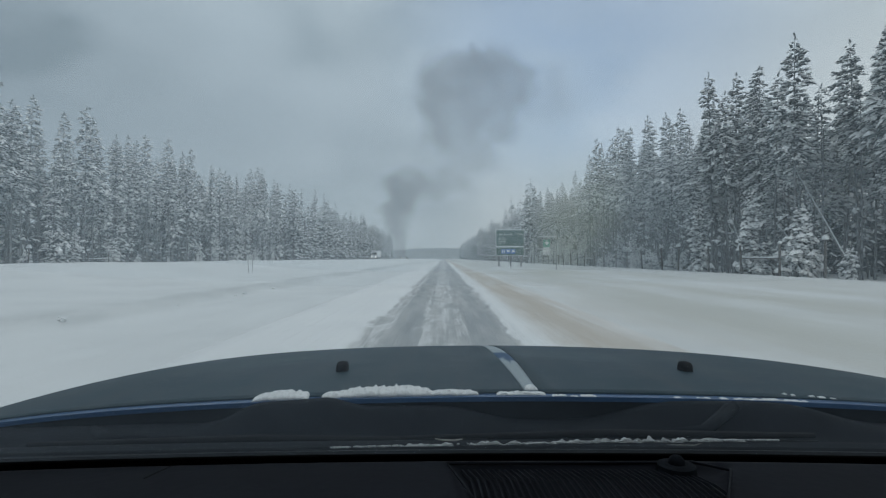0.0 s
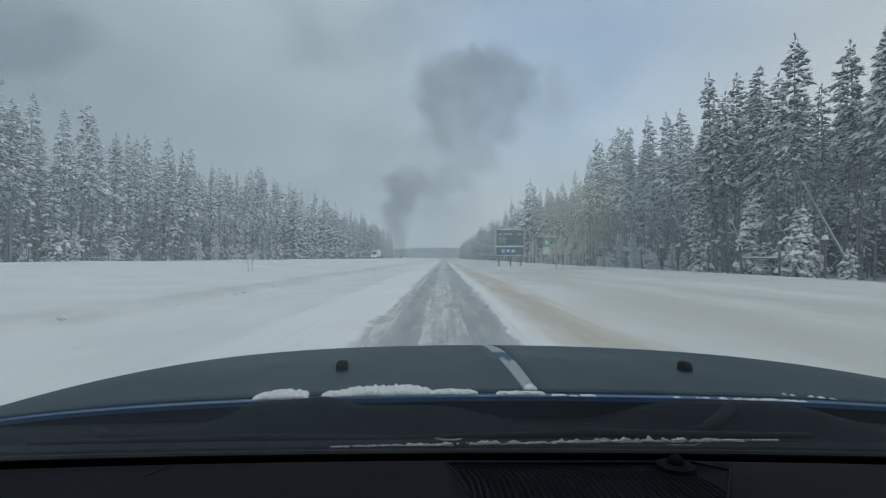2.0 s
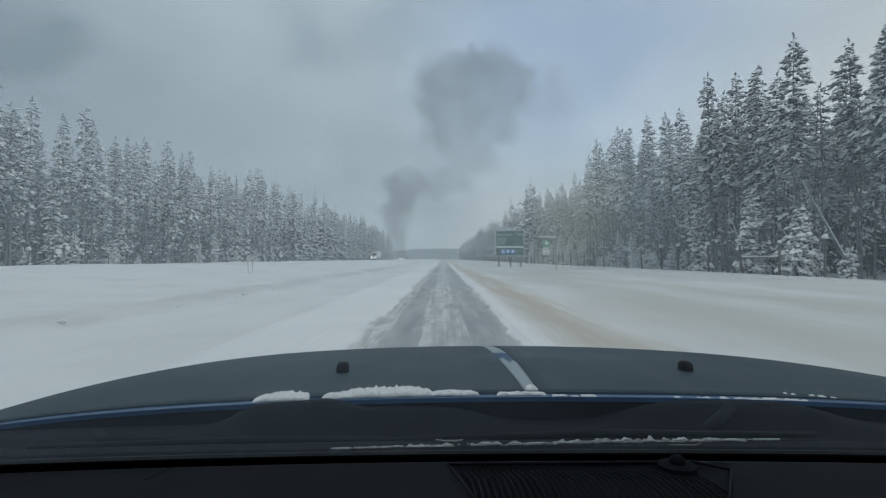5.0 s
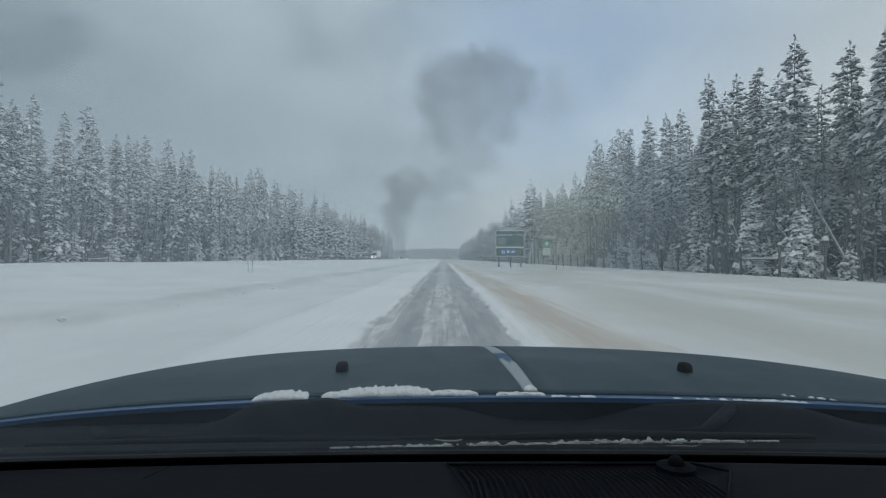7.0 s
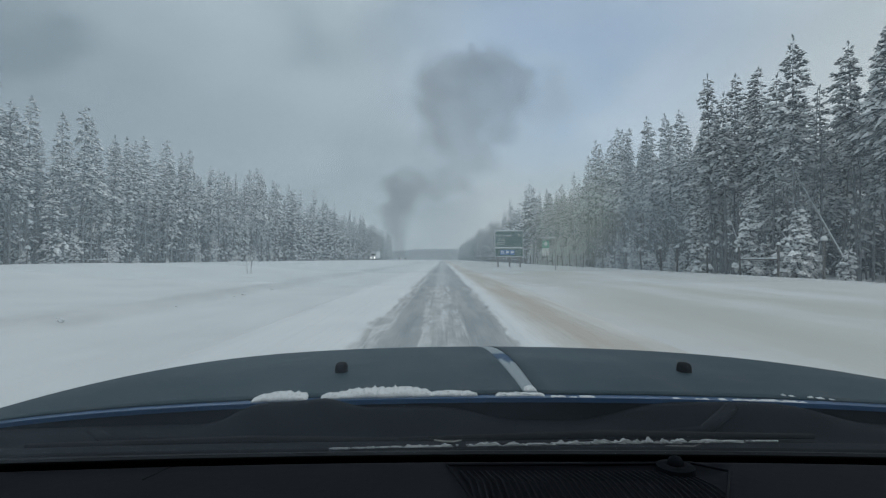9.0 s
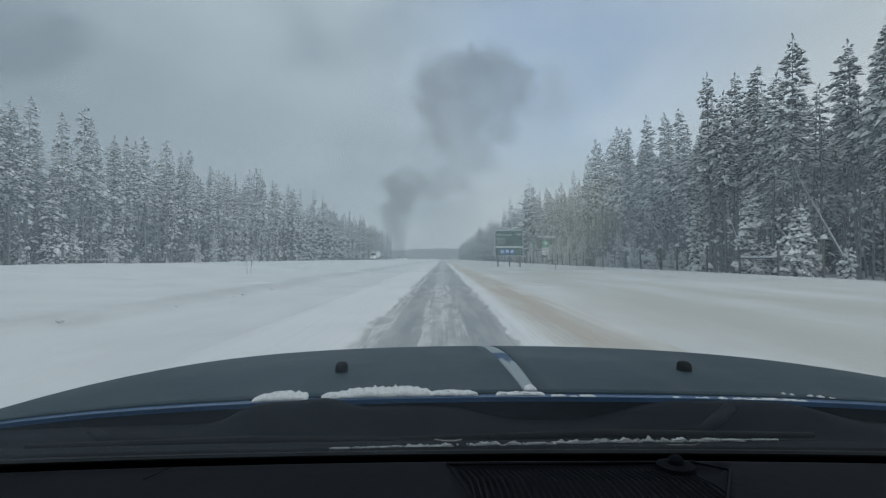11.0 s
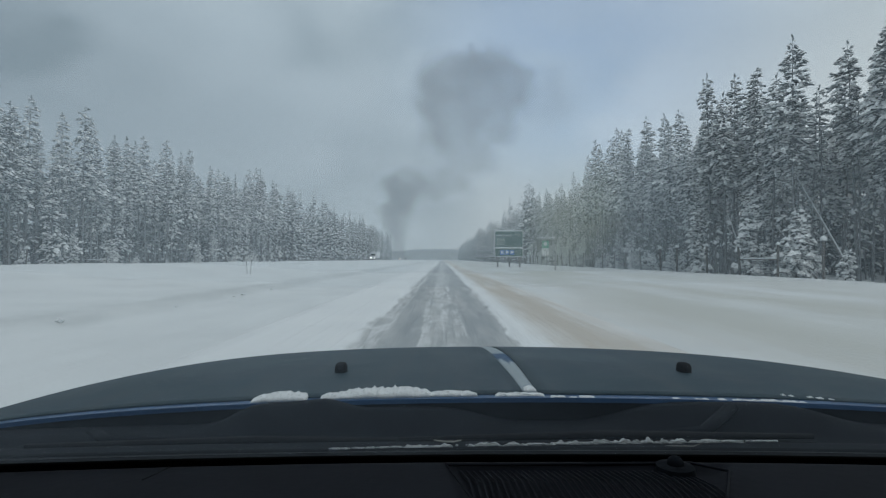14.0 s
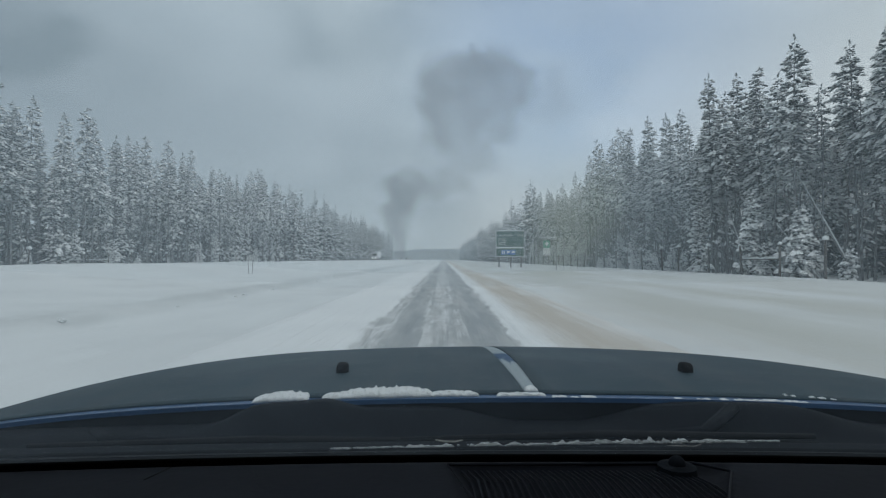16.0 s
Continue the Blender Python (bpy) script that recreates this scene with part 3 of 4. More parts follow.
            made[k].matrix_basis = m
        else:
            o = copy_thing(made[k], pose(0, 0, 0))
            o.matrix_basis = m


def rows_of(side, first, last, gap, offsets, jitter):
    out = []
    for r, off in enumerate(offsets):
        y = first + rng.uniform(0, gap)
        while y < last:
            x = side * (off + rng.normal(0, jitter))
            out.append((x, y + rng.normal(0, 0.6), r))
            y += gap * rng.uniform(0.65, 1.4)
    return out


near = []
for x, y, r in rows_of(1, 31, 165, 3.2, (27.5, 30.5, 34.0), 0.9):
    k = rng.choice(8, p=[0.22, 0.22, 0.20, 0.12, 0.04, 0.03, 0.07, 0.10])
    if y < 85:
        k = 8 + rng.choice(5, p=[0.26, 0.24, 0.24, 0.14, 0.12])
    near.append((x, y, int(k), rng.uniform(0, 360), rng.uniform(0.80, 1.06) if y > 75 else rng.uniform(0.74, 0.96)))
for x, y, r in rows_of(-1, 34, 170, 2.7, (49.5, 53.5), 0.9):
    k = rng.choice(8, p=[0.20, 0.20, 0.18, 0.14, 0.06, 0.04, 0.10, 0.08])
    near.append((x, y, int(k), rng.uniform(0, 360), (0.94 + 0.14 * float(step(y, 60, 170))) * rng.uniform(0.86, 1.12)))
stand(near, kinds, {})
young = []
for x, y, r in rows_of(1, 32, 150, 5.5, (24.3, 26.0), 0.5):
    if rng.rand() < 0.8:
        young.append((x, y, int(rng.choice([0, 1, 2])), rng.uniform(0, 360), rng.uniform(0.7, 1.15)))
for x, y, r in rows_of(-1, 45, 150, 9.0, (47.8,), 0.5):
    young.append((x, y, int(rng.choice([0, 1, 2])), rng.uniform(0, 360), rng.uniform(0.7, 1.2)))
stand(young, young_kinds, {})

def bare_poles(side, first, last, inner, outer, count, label):
    """Thin bare trunks standing close together in the shade of the woods, one joined mesh."""
    bm_v, bm_f = [], []
    for k in range(count):
        x, y = side * rng.uniform(inner, outer), rng.uniform(first, last)
        z, h, r = float(ground_z(x, y)), rng.uniform(9, 16), rng.uniform(0.05, 0.11)
        tilt = rng.normal(0, 0.025, 2) * h
        b = len(bm_v)
        for lv in range(3):
            t = lv / 2
            for q in range(5):
                an = q * 2 * math.pi / 5
                bm_v.append((x + tilt[0] * t + r * (1 - 0.6 * t) * math.cos(an), y + tilt[1] * t + r * (1 - 0.6 * t) * math.sin(an), z - 0.4 + h * t))
        for lv in range(2):
            for q in range(5):
                i, j = b + lv * 5 + q, b + lv * 5 + (q + 1) % 5
                bm_f.append((i, j, j + 5, i + 5))
    ob = new("bare_trunks", mesh_of("bare_trunks", bm_v, bm_f, BARK, smooth=True))
    return tagged(ob, label, "tree trunks", kind="stuff")


bare_poles(1, 32, 190, 28.0, 58.0, 900, "thin bare grey trunks crowded in the dark of the woods")
bare_poles(-1, 38, 200, 50.5, 76.0, 700, "thin bare grey trunks crowded behind the far fence")

# the woods farther off, one joined mesh a side
far_kinds = [conifer_arrays(50 + i, h, c, w, 0.92, 5, 0.80, pairs=1, fingers=0, sides=4, snags=1, fat=0.85, low=2, bulk=2.8) for i, (h, c, w) in enumerate(
    [(20.5, 0.34, 2.0), (19, 0.40, 1.85), (22, 0.32, 2.1), (18, 0.20, 1.9)])]
far_kinds += [conifer_arrays(60 + i, h, 0.05, 1.9, 1.0, 5, 0.76, pairs=1, fingers=0, sides=4, snags=0, fat=0.85, cone=0.8, low=0, bulk=2.8) for i, h in enumerate((19.0, 15.0))]
# the shaded ones deep in the woods carry little snow
far_kinds += [conifer_arrays(70 + i, h, 0.03, 2.1, 1.05, 5, 0.12, pairs=1, fingers=0, sides=4, snags=0, cone=0.6, low=0, bulk=2.8) for i, h in enumerate((18.0, 15.0, 20.0))]


def woods(name, spots, label, deep=1e9, tall=1.0):
    VV, FF, II, n = [], [], [], 0
    for x, y, r in spots:
        arrays = far_kinds[rng.randint(6, 9) if abs(x) > deep else rng.randint(6)]
        an, sc = rng.uniform(0, 6.28), rng.uniform(0.82, 1.14) * tall * (0.84 if y < 160 else 1.0)
        R = np.array([[math.cos(an), math.sin(an), 0], [-math.sin(an), math.cos(an), 0], [0, 0, 1]]) * sc
        z = float(ground_z(x, y))
        for mi, (V, F) in enumerate(arrays):
            if not len(V):
                continue
            VV.append(V @ R + (x, y, z))
            FF += [tuple(i + n for i in f) for f in F]
            II += [mi] * len(F)
            n += len(V)
    ob = new(name, mesh_of(name, np.concatenate(VV).tolist(), FF, [BARK, NEEDLES, FRESH_SNOW], II))
    return tagged(ob, label, "woods", kind="stuff")


woods("woods", rows_of(1, 165, 860, 4.8, (27, 31, 35.5), 0.9) + rows_of(1, 26, 200, 3.4, (38.5, 44, 50, 57, 65), 1.2),
      "dense snow-dusted conifer woods lining the highway, fading into haze", 38.2, 1.08)
woods("woods", rows_of(-1, 170, 520, 4.2, (49.5, 53, 57), 0.9) + rows_of(-1, 40, 190, 3.4, (58.5, 64, 71, 80), 1.2),
      "long belt of snow-covered conifers behind the median", 58.5, 1.2)


# ---------------------------------------------------------------- fences
def snow_cap(r, h, seed):
    """A rounded lump of snow, its foot at the origin."""
    q = np.random.RandomState(seed)
    bm = bmesh.new()
    bmesh.ops.create_icosphere(bm, subdivisions=2, radius=1.0)
    for v in bm.verts:
        k = 1 + 0.05 * q.normal()
        v.co = Vector((v.co.x * r * k, v.co.y * r * k, max(v.co.z, -0.25) * h * k + h * 0.25))
    return bm


def fence_post(label, tall, cap):
    top = tagged(new("fence_post"), label, "fence post", "posts of the roadside fence")
    bm = bmesh.new()
    tube(bm, [(0, 0, -0.4), (0, 0, tall * 0.5), (0, 0, tall - 0.03), (0, 0, tall)], [0.085, 0.08, 0.078, 0.06], 10)
    part("post", bm, POST_WOOD, top, smooth=False)
    o = part("snow_cap", snow_cap(0.17 * cap, 0.20 * cap, 3), SNOW, top, "rounded cap of fresh snow", smooth=True)
    o.location = (0, 0, tall - 0.02)
    return top


def fence(side, x0, first, last, gap, tall, label, cap=1.0):
    protos = [fence_post(label, tall, 0.85 * cap), fence_post(label, tall * 1.05, 1.15 * cap)]
    used = [False, False]
    y, spots = first, []
    while y < last:
        x = side * (x0 + rng.normal(0, 0.12))
        spots.append((x, y, float(ground_z(x, y))))
        y += gap * rng.uniform(0.9, 1.1)
    for x, y, z in spots:
        k = int(rng.randint(2))
        m = pose(x, y, z, rng.normal(0, 1.5), rng.normal(0, 1.5), rng.uniform(0, 360))
        if not used[k]:
            protos[k].matrix_basis = m
            used[k] = True
        else:
            copy_thing(protos[k], m)
    bm = bmesh.new()
    for h in (0.35, 0.7, 1.05, 1.4, 1.75, 2.0):
        if h < tall:
            tube(bm, [(x, y, z + h) for x, y, z in spots], 0.006, 3, caps=False)
    tagged(part("fence_wire", bm, WIRE), "thin wire strands strung between the wooden posts", "fence wire")
    return spots


POSTS_R = fence(1, 22.6, 17.0, 300.0, 5.2, 2.2, "weathered round wooden fence post capped with snow")
POSTS_L = fence(-1, 46.8, 40.0, 330.0, 5.2, 2.7, "grey wooden fence post with snow cap beyond the median", 1.5)


def brace_rail(a, b):
    """A wooden rail between two posts, with snow along it."""
    top = tagged(new("brace_rail"), "horizontal wooden brace rail between two fence posts, snow on top", "fence rail", "brace rails of the fence")
    top.location = a
    d = Vector(b) - Vector(a)
    bm = bmesh.new()
    tube(bm, [(0, 0, 0), d * 0.5 + Vector((0, 0, -0.01)), d], 0.055, 8)
    part("rail", bm, POST_WOOD, top)
    bm = bmesh.new()
    tube(bm, [d * t + Vector((0, 0, 0.07 + 0.012 * math.sin(t * 23))) for t in np.linspace(0.02, 0.98, 12)], 0.05, 8)
    part("snow_strip", bm, SNOW, top, "strip of snow", smooth=True)


for i in (4, 13, 24):
    (x, y, z), (x2, y2, z2) = POSTS_R[i], POSTS_R[i + 1]
    brace_rail((x, y, z + 1.2), (x2, y2, z2 + 1.2))
for i in (6, 15):
    (x, y, z), (x2, y2, z2) = POSTS_L[i], POSTS_L[i + 1]
    brace_rail((x, y, z + 1.6), (x2, y2, z2 + 1.6))


def leaning_trunk(foot, tip, r):
    top = tagged(new("fallen_trunk"), "bare fallen tree trunk leaning, snow along its upper side", "fallen tree", "fallen trunks")
    top.location = foot
    d = Vector(tip) - Vector(foot)
    bm = bmesh.new()
    tube(bm, [d * t + Vector((0, 0, 0.15 * math.sin(t * 3))) for t in np.linspace(0, 1, 7)], [r * (1 - 0.7 * t) for t in np.linspace(0, 1, 7)], 8)
    part("trunk", bm, BARK, top, smooth=True)
    bm = bmesh.new()
    tube(bm, [d * t + Vector((0, 0, 0.15 * math.sin(t * 3) + r * (1 - 0.7 * t))) for t in np.linspace(0.05, 0.9, 9)],
         [r * 0.5 * (1 - 0.6 * t) for t in np.linspace(0, 1, 9)], 7)
    part("snow_strip", bm, SNOW, top, "snow along the trunk", smooth=True)


leaning_trunk((26.0, 38.0, 0.0), (25.6, 42.5, 4.4), 0.13)
leaning_trunk((27.2, 36.0, 0.0), (26.8, 43.5, 10.5), 0.12)
leaning_trunk((26.6, 47.5, 0.0), (26.9, 52.0, 6.5), 0.11)


# ---------------------------------------------------------------- road sign
def letters(name, text, size, at, parent, mat):
    cu = bpy.data.curves.new(name, "FONT")
    cu.body, cu.size, cu.extrude = text, size, 0.004
    tmp = new(name + "_curve", cu)
    me = bpy.data.meshes.new_from_object(tmp.evaluated_get(bpy.context.evaluated_depsgraph_get()))
    bpy.data.objects.remove(tmp)
    me.materials.clear()
    me.materials.append(mat)
    ob = new(name, me)
    ob.parent = parent
    ob.matrix_basis = pose(*at, 90, 0, 0)
    return ob


def board(name, w, h, z0, parent, label):
    """A green panel with a pale rim, its face at y = 0."""
    bm = box(bmesh.new(), (-w / 2, 0.0, z0), (w / 2, 0.04, z0 + h), 0.012)
    b = part(name, bm, SIGN_GREEN, parent, label)
    bm = bmesh.new()
    t = 0.07
    for lo, hi in (((-w / 2, z0), (w / 2, z0 + t)), ((-w / 2, z0 + h - t), (w / 2, z0 + h)),
                   ((-w / 2, z0 + t), (-w / 2 + t, z0 + h - t)), ((w / 2 - t, z0 + t), (w / 2, z0 + h - t))):
        box(bm, (lo[0], -0.008, lo[1]), (hi[0], -0.001, hi[1]))
    part("border", bm, SIGN_WHITE, b, "pale frosted border")
    bm = bmesh.new()
    n = 40
    tube(bm, [(-w / 2 + w * i / n, 0.02, z0 + h + 0.015 + 0.02 * rng.rand()) for i in range(n + 1)], 0.045, 7)
    part("snow_strip", bm, SNOW, b, "line of snow on the upper edge", smooth=True)
    return b


sign = tagged(new("road_sign"), "large green highway sign on wooden posts, rimmed with snow", "road sign")
sign.matrix_basis = pose(10.6, 87.0, float(ground_z(10.6, 87.0)), 0, 0, -3)
for x in (-1.75, 0.1, 1.75):
    bm = box(bmesh.new(), (x - 0.11, 0.05, -0.5), (x + 0.11, 0.22, 5.4), 0.015)
    part("post", bm, POST_WOOD, sign)
upper = board("upper_board", 4.5, 2.65, 3.15, sign, "green board with white lettering")
letters("lettering", "Lake Louise", 0.50, (-2.02, -0.006, 4.95), upper, SIGN_WHITE)
letters("lettering", "1 km", 0.48, (1.02, -0.006, 4.95), upper, SIGN_WHITE)
for i, line in enumerate(("Lake Louise", "Park and Ride", "Parcobus de", "Lake Louise")):
    letters("lettering", line, 0.25, (-1.93, -0.006, 4.42 - 0.24 * i - (0.10 if i > 1 else 0)), upper, SIGN_WHITE)
lower = board("lower_board", 4.5, 1.42, 1.65, sign, "green board with three blue service plates")
for k in range(3):
    x = -1.05 + k * 0.78
    bm = box(bmesh.new(), (x - 0.33, -0.012, 2.0), (x + 0.33, -0.002, 2.74), 0.01)
    pl = part("service_plate", bm, SIGN_BLUE, lower, "blue service plate with white pictogram")
    bm = bmesh.new()
    if k == 0:
        for dx in (-0.13, 0.13):
            box(bm, (x + dx - 0.07, -0.018, 2.14), (x + dx + 0.07, -0.013, 2.62), 0.002)
    else:
        box(bm, (x - 0.22, -0.018, 2.28), (x + 0.22, -0.013, 2.56), 0.002)
        box(bm, (x - 0.15, -0.018, 2.18), (x - 0.03, -0.013, 2.27), 0.002)
        if k == 2:
            box(bm, (x - 0.30, -0.018, 2.27), (x - 0.225, -0.013, 2.31), 0.002)
    part("pictogram", bm, SIGN_WHITE, pl)

# ---------------------------------------------------------------- route marker and stakes
ROUTE_GREEN = paint("route_green", (0.02, 0.20, 0.13), (0.03, 0.24, 0.16), 0.5, 3.0)
marker = tagged(new("route_marker"), "green and white highway route marker hung from a snowy steel arm", "road sign")
marker.matrix_basis = pose(12.8, 62.0, float(ground_z(12.8, 62.0)))
part("pole", tube(bmesh.new(), [(0, 0, -0.4), (0, 0, 1.6), (0, 0, 3.75)], [0.05, 0.05, 0.045], 10), STEEL, marker)
part("arm", tube(bmesh.new(), [(0.1, 0, 3.7), (-0.9, 0, 3.7), (-2.0, 0, 3.7)], 0.04, 8), STEEL, marker)
part("snow_strip", tube(bmesh.new(), [(0.1 - 2.1 * t, 0, 3.77 + 0.02 * math.sin(17 * t)) for t in np.linspace(0, 1, 14)], 0.06, 8), SNOW, marker, "snow along the arm", smooth=True)
for x in (-1.45, -0.75):
    part("hanger", box(bmesh.new(), (x - 0.02, -0.01, 3.42), (x + 0.02, 0.01, 3.70), 0.004), STEEL, marker)
shield = part("shield_plate", box(bmesh.new(), (-1.48, -0.02, 2.55), (-0.72, 0.01, 3.42), 0.01), ROUTE_GREEN, marker, "green plate with white leaf shape")
bm = bmesh.new()
for q, r in enumerate((0.30, 0.16, 0.26, 0.16, 0.30, 0.16, 0.26, 0.16)):
    an = math.pi / 2 + q * math.pi / 4
    a2 = math.pi / 2 + (q + 1) * math.pi / 4
    r2 = (0.30, 0.16, 0.26, 0.16, 0.30, 0.16, 0.26, 0.16)[(q + 1) % 8]
    bm.faces.new([bm.verts.new((-1.10 + rr * math.cos(aa), -0.024, 3.05 + rr * math.sin(aa))) for rr, aa in ((0, 0), (r, an), (r2, a2))])
part("leaf_shape", bm, SIGN_WHITE, shield)
letters("numeral", "1", 0.28, (-1.17, -0.028, 2.95), shield, SIGN_GREEN)
for z, word, w in ((2.14, "WEST", 0.30), (1.72, "OUEST", 0.27)):
    plate = part("word_plate", box(bmesh.new(), (-1.48, -0.02, z), (-0.72, 0.01, z + 0.39), 0.01), SIGN_WHITE, marker, "white plate with black word")
    letters("lettering", word, w, (-1.44, -0.024, z + 0.10), plate, BLACK_RUBBER)

for x, y in ((-14.6, 41.0), (-14.2, 40.6)):
    st = tagged(new("marker_stake"), "thin grey marker stake standing in deep snow", "stake", "marker stakes in the median")
    st.matrix_basis = pose(x, y, float(ground_z(x, y)), 0, rng.normal(0, 3), 0)
    part("stake", tube(bmesh.new(), [(0, 0, -0.3), (0, 0, 0.5), (0, 0, 1.0)], [0.02, 0.02, 0.018], 6), POST_WOOD, st)

def snow_clod(x, y, r, seed):
    """A broken lump of hard snow thrown up by the plough."""
    q = np.random.RandomState(seed)
    bm = bmesh.new()
    bmesh.ops.create_icosphere(bm, subdivisions=2, radius=1.0)
    off = q.uniform(0, 50, 3)
    for v in bm.verts:
        k = 1 + 0.55 * noise.noise(v.co * 1.6 + Vector(off)) + 0.2 * noise.noise(v.co * 4.0 + Vector(off))
        v.co = Vector((v.co.x * r * 1.5 * k, v.co.y * r * k, v.co.z * r * 0.75 * k))
    ob = part("snow_clod", bm, SNOW, None, "broken lump of ploughed snow on the median's edge")
    ob.matrix_basis = pose(x, y, float(ground_z(x, y)) + r * 0.3, 0, 0, q.uniform(0, 360))
    tagged(ob, category="snow lump", group="clods along the ploughed edge")


for k in range(9):
    snow_clod(-7.8 + rng.normal(0, 0.2), 12.0 + k * 3.4 + rng.uniform(-1.4, 1.4), rng.uniform(0.04, 0.085), 200 + k)

# ---------------------------------------------------------------- street lamp
lamp = tagged(new("street_lamp"), "tall grey street lamp with a long arm beside the woods", "street lamp")
lamp.matrix_basis = pose(20.5, 215.0, float(ground_z(20.5, 215.0)))
part("pole", tube(bmesh.new(), [(0, 0, -0.3), (0, 0, 3), (0, 0, 6.6)], [0.11, 0.10, 0.07], 10), LAMP_GREY, lamp)
part("arm", tube(bmesh.new(), [(0, 0, 6.5), (-0.8, 0, 7.1), (-2.0, 0, 7.5), (-3.2, 0, 7.6)], [0.06, 0.055, 0.05, 0.045], 8), LAMP_GREY, lamp)
part("lamp_head", box(bmesh.new(), (-4.0, -0.16, 7.5), (-3.1, 0.16, 7.68), 0.05), LAMP_GREY, lamp)

# ---------------------------------------------------------------- far hill
def hill_z(X, Y):
    return 36 * np.exp(-((Y - 2100) / 160) ** 2) * (1 + 0.30 * wave(X, Y, 240, 21) + 0.10 * wave(X, Y, 30, 22)) - 2 + 2.2 * wave(X, Y, 9, 23, 1)


# woods colour raised to a pale grey, with the far haze painted in
HAZED_WOODS = material("hazed_woods", lambda g: surface(g, g.mix(
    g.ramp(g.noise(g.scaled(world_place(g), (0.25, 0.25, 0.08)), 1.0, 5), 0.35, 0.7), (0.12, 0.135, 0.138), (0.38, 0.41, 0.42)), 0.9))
tagged(new("far_hill", grid_mesh("far_hill", np.linspace(-900, 900, 420), np.linspace(1800, 2350, 24), hill_z, HAZED_WOODS)),
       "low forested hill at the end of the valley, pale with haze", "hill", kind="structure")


# ---------------------------------------------------------------- vehicles far off
def wheel(parent, at, r, w, rim_label=""):
    t = bmesh.new()
    tube(t, [(-w / 2, 0, 0), (-w * 0.42, 0, 0), (w * 0.42, 0, 0), (w / 2, 0, 0)], [r * 0.92, r, r, r * 0.92], 24)
    ty = part("wheel", t, BLACK_RUBBER, parent, smooth=False)
    ty.location = at
    rim = bmesh.new()
    tube(rim, [(-w * 0.53, 0, 0), (-w * 0.51, 0, 0), (w * 0.51, 0, 0), (w * 0.53, 0, 0)], [r * 0.5, r * 0.62, r * 0.62, r * 0.5], 16)
    for k in range(5):
        an = k * 2 * math.pi / 5
        box(rim, (-w * 0.55, -0.03, 0), (w * 0.55, 0.03, r * 0.55), 0, m=Matrix.Rotation(an, 4, "X"))
    part("rim", rim, CHROME, ty, rim_label)


def lorry(x, y):
    """A semi-trailer truck that faces the road's near end."""
    t = tagged(new("truck"), "white semi truck with lit headlights on the far carriageway", "truck")
    t.matrix_basis = pose(x, y, float(ground_z(x, y)))
    part("cab", box(bmesh.new(), (-1.2, 0.6, 0.9), (1.2, 3.0, 3.4), 0.18), WHITE_BODY, t)
    part("nose", box(bmesh.new(), (-1.0, -0.8, 0.7), (1.0, 0.65, 1.95), 0.2), WHITE_BODY, t)
    part("windscreen", box(bmesh.new(), (-1.05, 0.57, 2.05), (1.05, 0.62, 2.95), 0.02), DARK_GLASS, t)
    part("grille", box(bmesh.new(), (-0.55, -0.84, 0.85), (0.55, -0.78, 1.75), 0.03), CHROME, t)
    part("bumper", box(bmesh.new(), (-1.22, -1.0, 0.35), (1.22, -0.7, 0.75), 0.06), STEEL, t)
    part("trailer", box(bmesh.new(), (-1.28, 3.4, 1.1), (1.28, 16.5, 3.9), 0.05), WHITE_BODY, t)
    for s in (-1, 1):
        part("headlight", box(bmesh.new(), (s * 0.82 - 0.2, -0.86, 0.85), (s * 0.82 + 0.2, -0.80, 1.15), 0.02), HEADLIGHT, t, "lit headlight")
        for yy in (0.2, 3.6, 4.8, 14.2, 15.4):
            wheel(t, (s * 1.02, yy, 0.5), 0.5, 0.3)


def small_car(x, y):
    t = tagged(new("car"), "dark car with lit headlights on the far carriageway", "car")
    t.matrix_basis = pose(x, y, float(ground_z(x, y)))
    bm = box(bmesh.new(), (-0.92, -2.2, 0.30), (0.92, 2.2, 0.98), 0.16)
    part("body", bm, DARK_BODY, t)
    bm = box(bmesh.new(), (-0.78, -0.9, 0.95), (0.78, 1.7, 1.6), 0.22)
    part("cabin", bm, DARK_GLASS, t)
    part("roof", box(bmesh.new(), (-0.66, -0.6, 1.58), (0.66, 1.4, 1.64), 0.02), DARK_BODY, t)
    for s in (-1, 1):
        part("headlight", box(bmesh.new(), (s * 0.62 - 0.2, -2.23, 0.60), (s * 0.62 + 0.2, -2.17, 0.80), 0.02), HEADLIGHT, t, "lit headlight")
        for yy in (-1.4, 1.4):
            wheel(t, (s * 0.84, yy, 0.33), 0.33, 0.2)


lorry(-31.0, 245.0)
small_car(-27.0, 400.0)
small_car(-30.5, 392.0)

# ---------------------------------------------------------------- smoke and haze
SMOKE_Y = 700.0
PUFFS = [(-57, 14, 10, 18, 1.0), (-60, 41, 15, 20, 1.1), (-61, 69, 19, 20, 1.15), (-53, 92, 25, 21, 1.15), (-37, 96, 23, 17, 0.8),
         (-7, 91, 26, 13, 0.55), (15, 108, 26, 17, 0.5), (38, 136, 36, 27, 0.55), (12, 172, 42, 34, 0.8), (-10, 204, 28, 36, 0.9),
         (12, 232, 45, 38, 1.0), (58, 243, 45, 34, 1.05), (87, 225, 33, 40, 0.95), (68, 178, 33, 30, 0.6), (130, 214, 42, 34, 0.26),
         (40, 204, 52, 34, 0.85)]


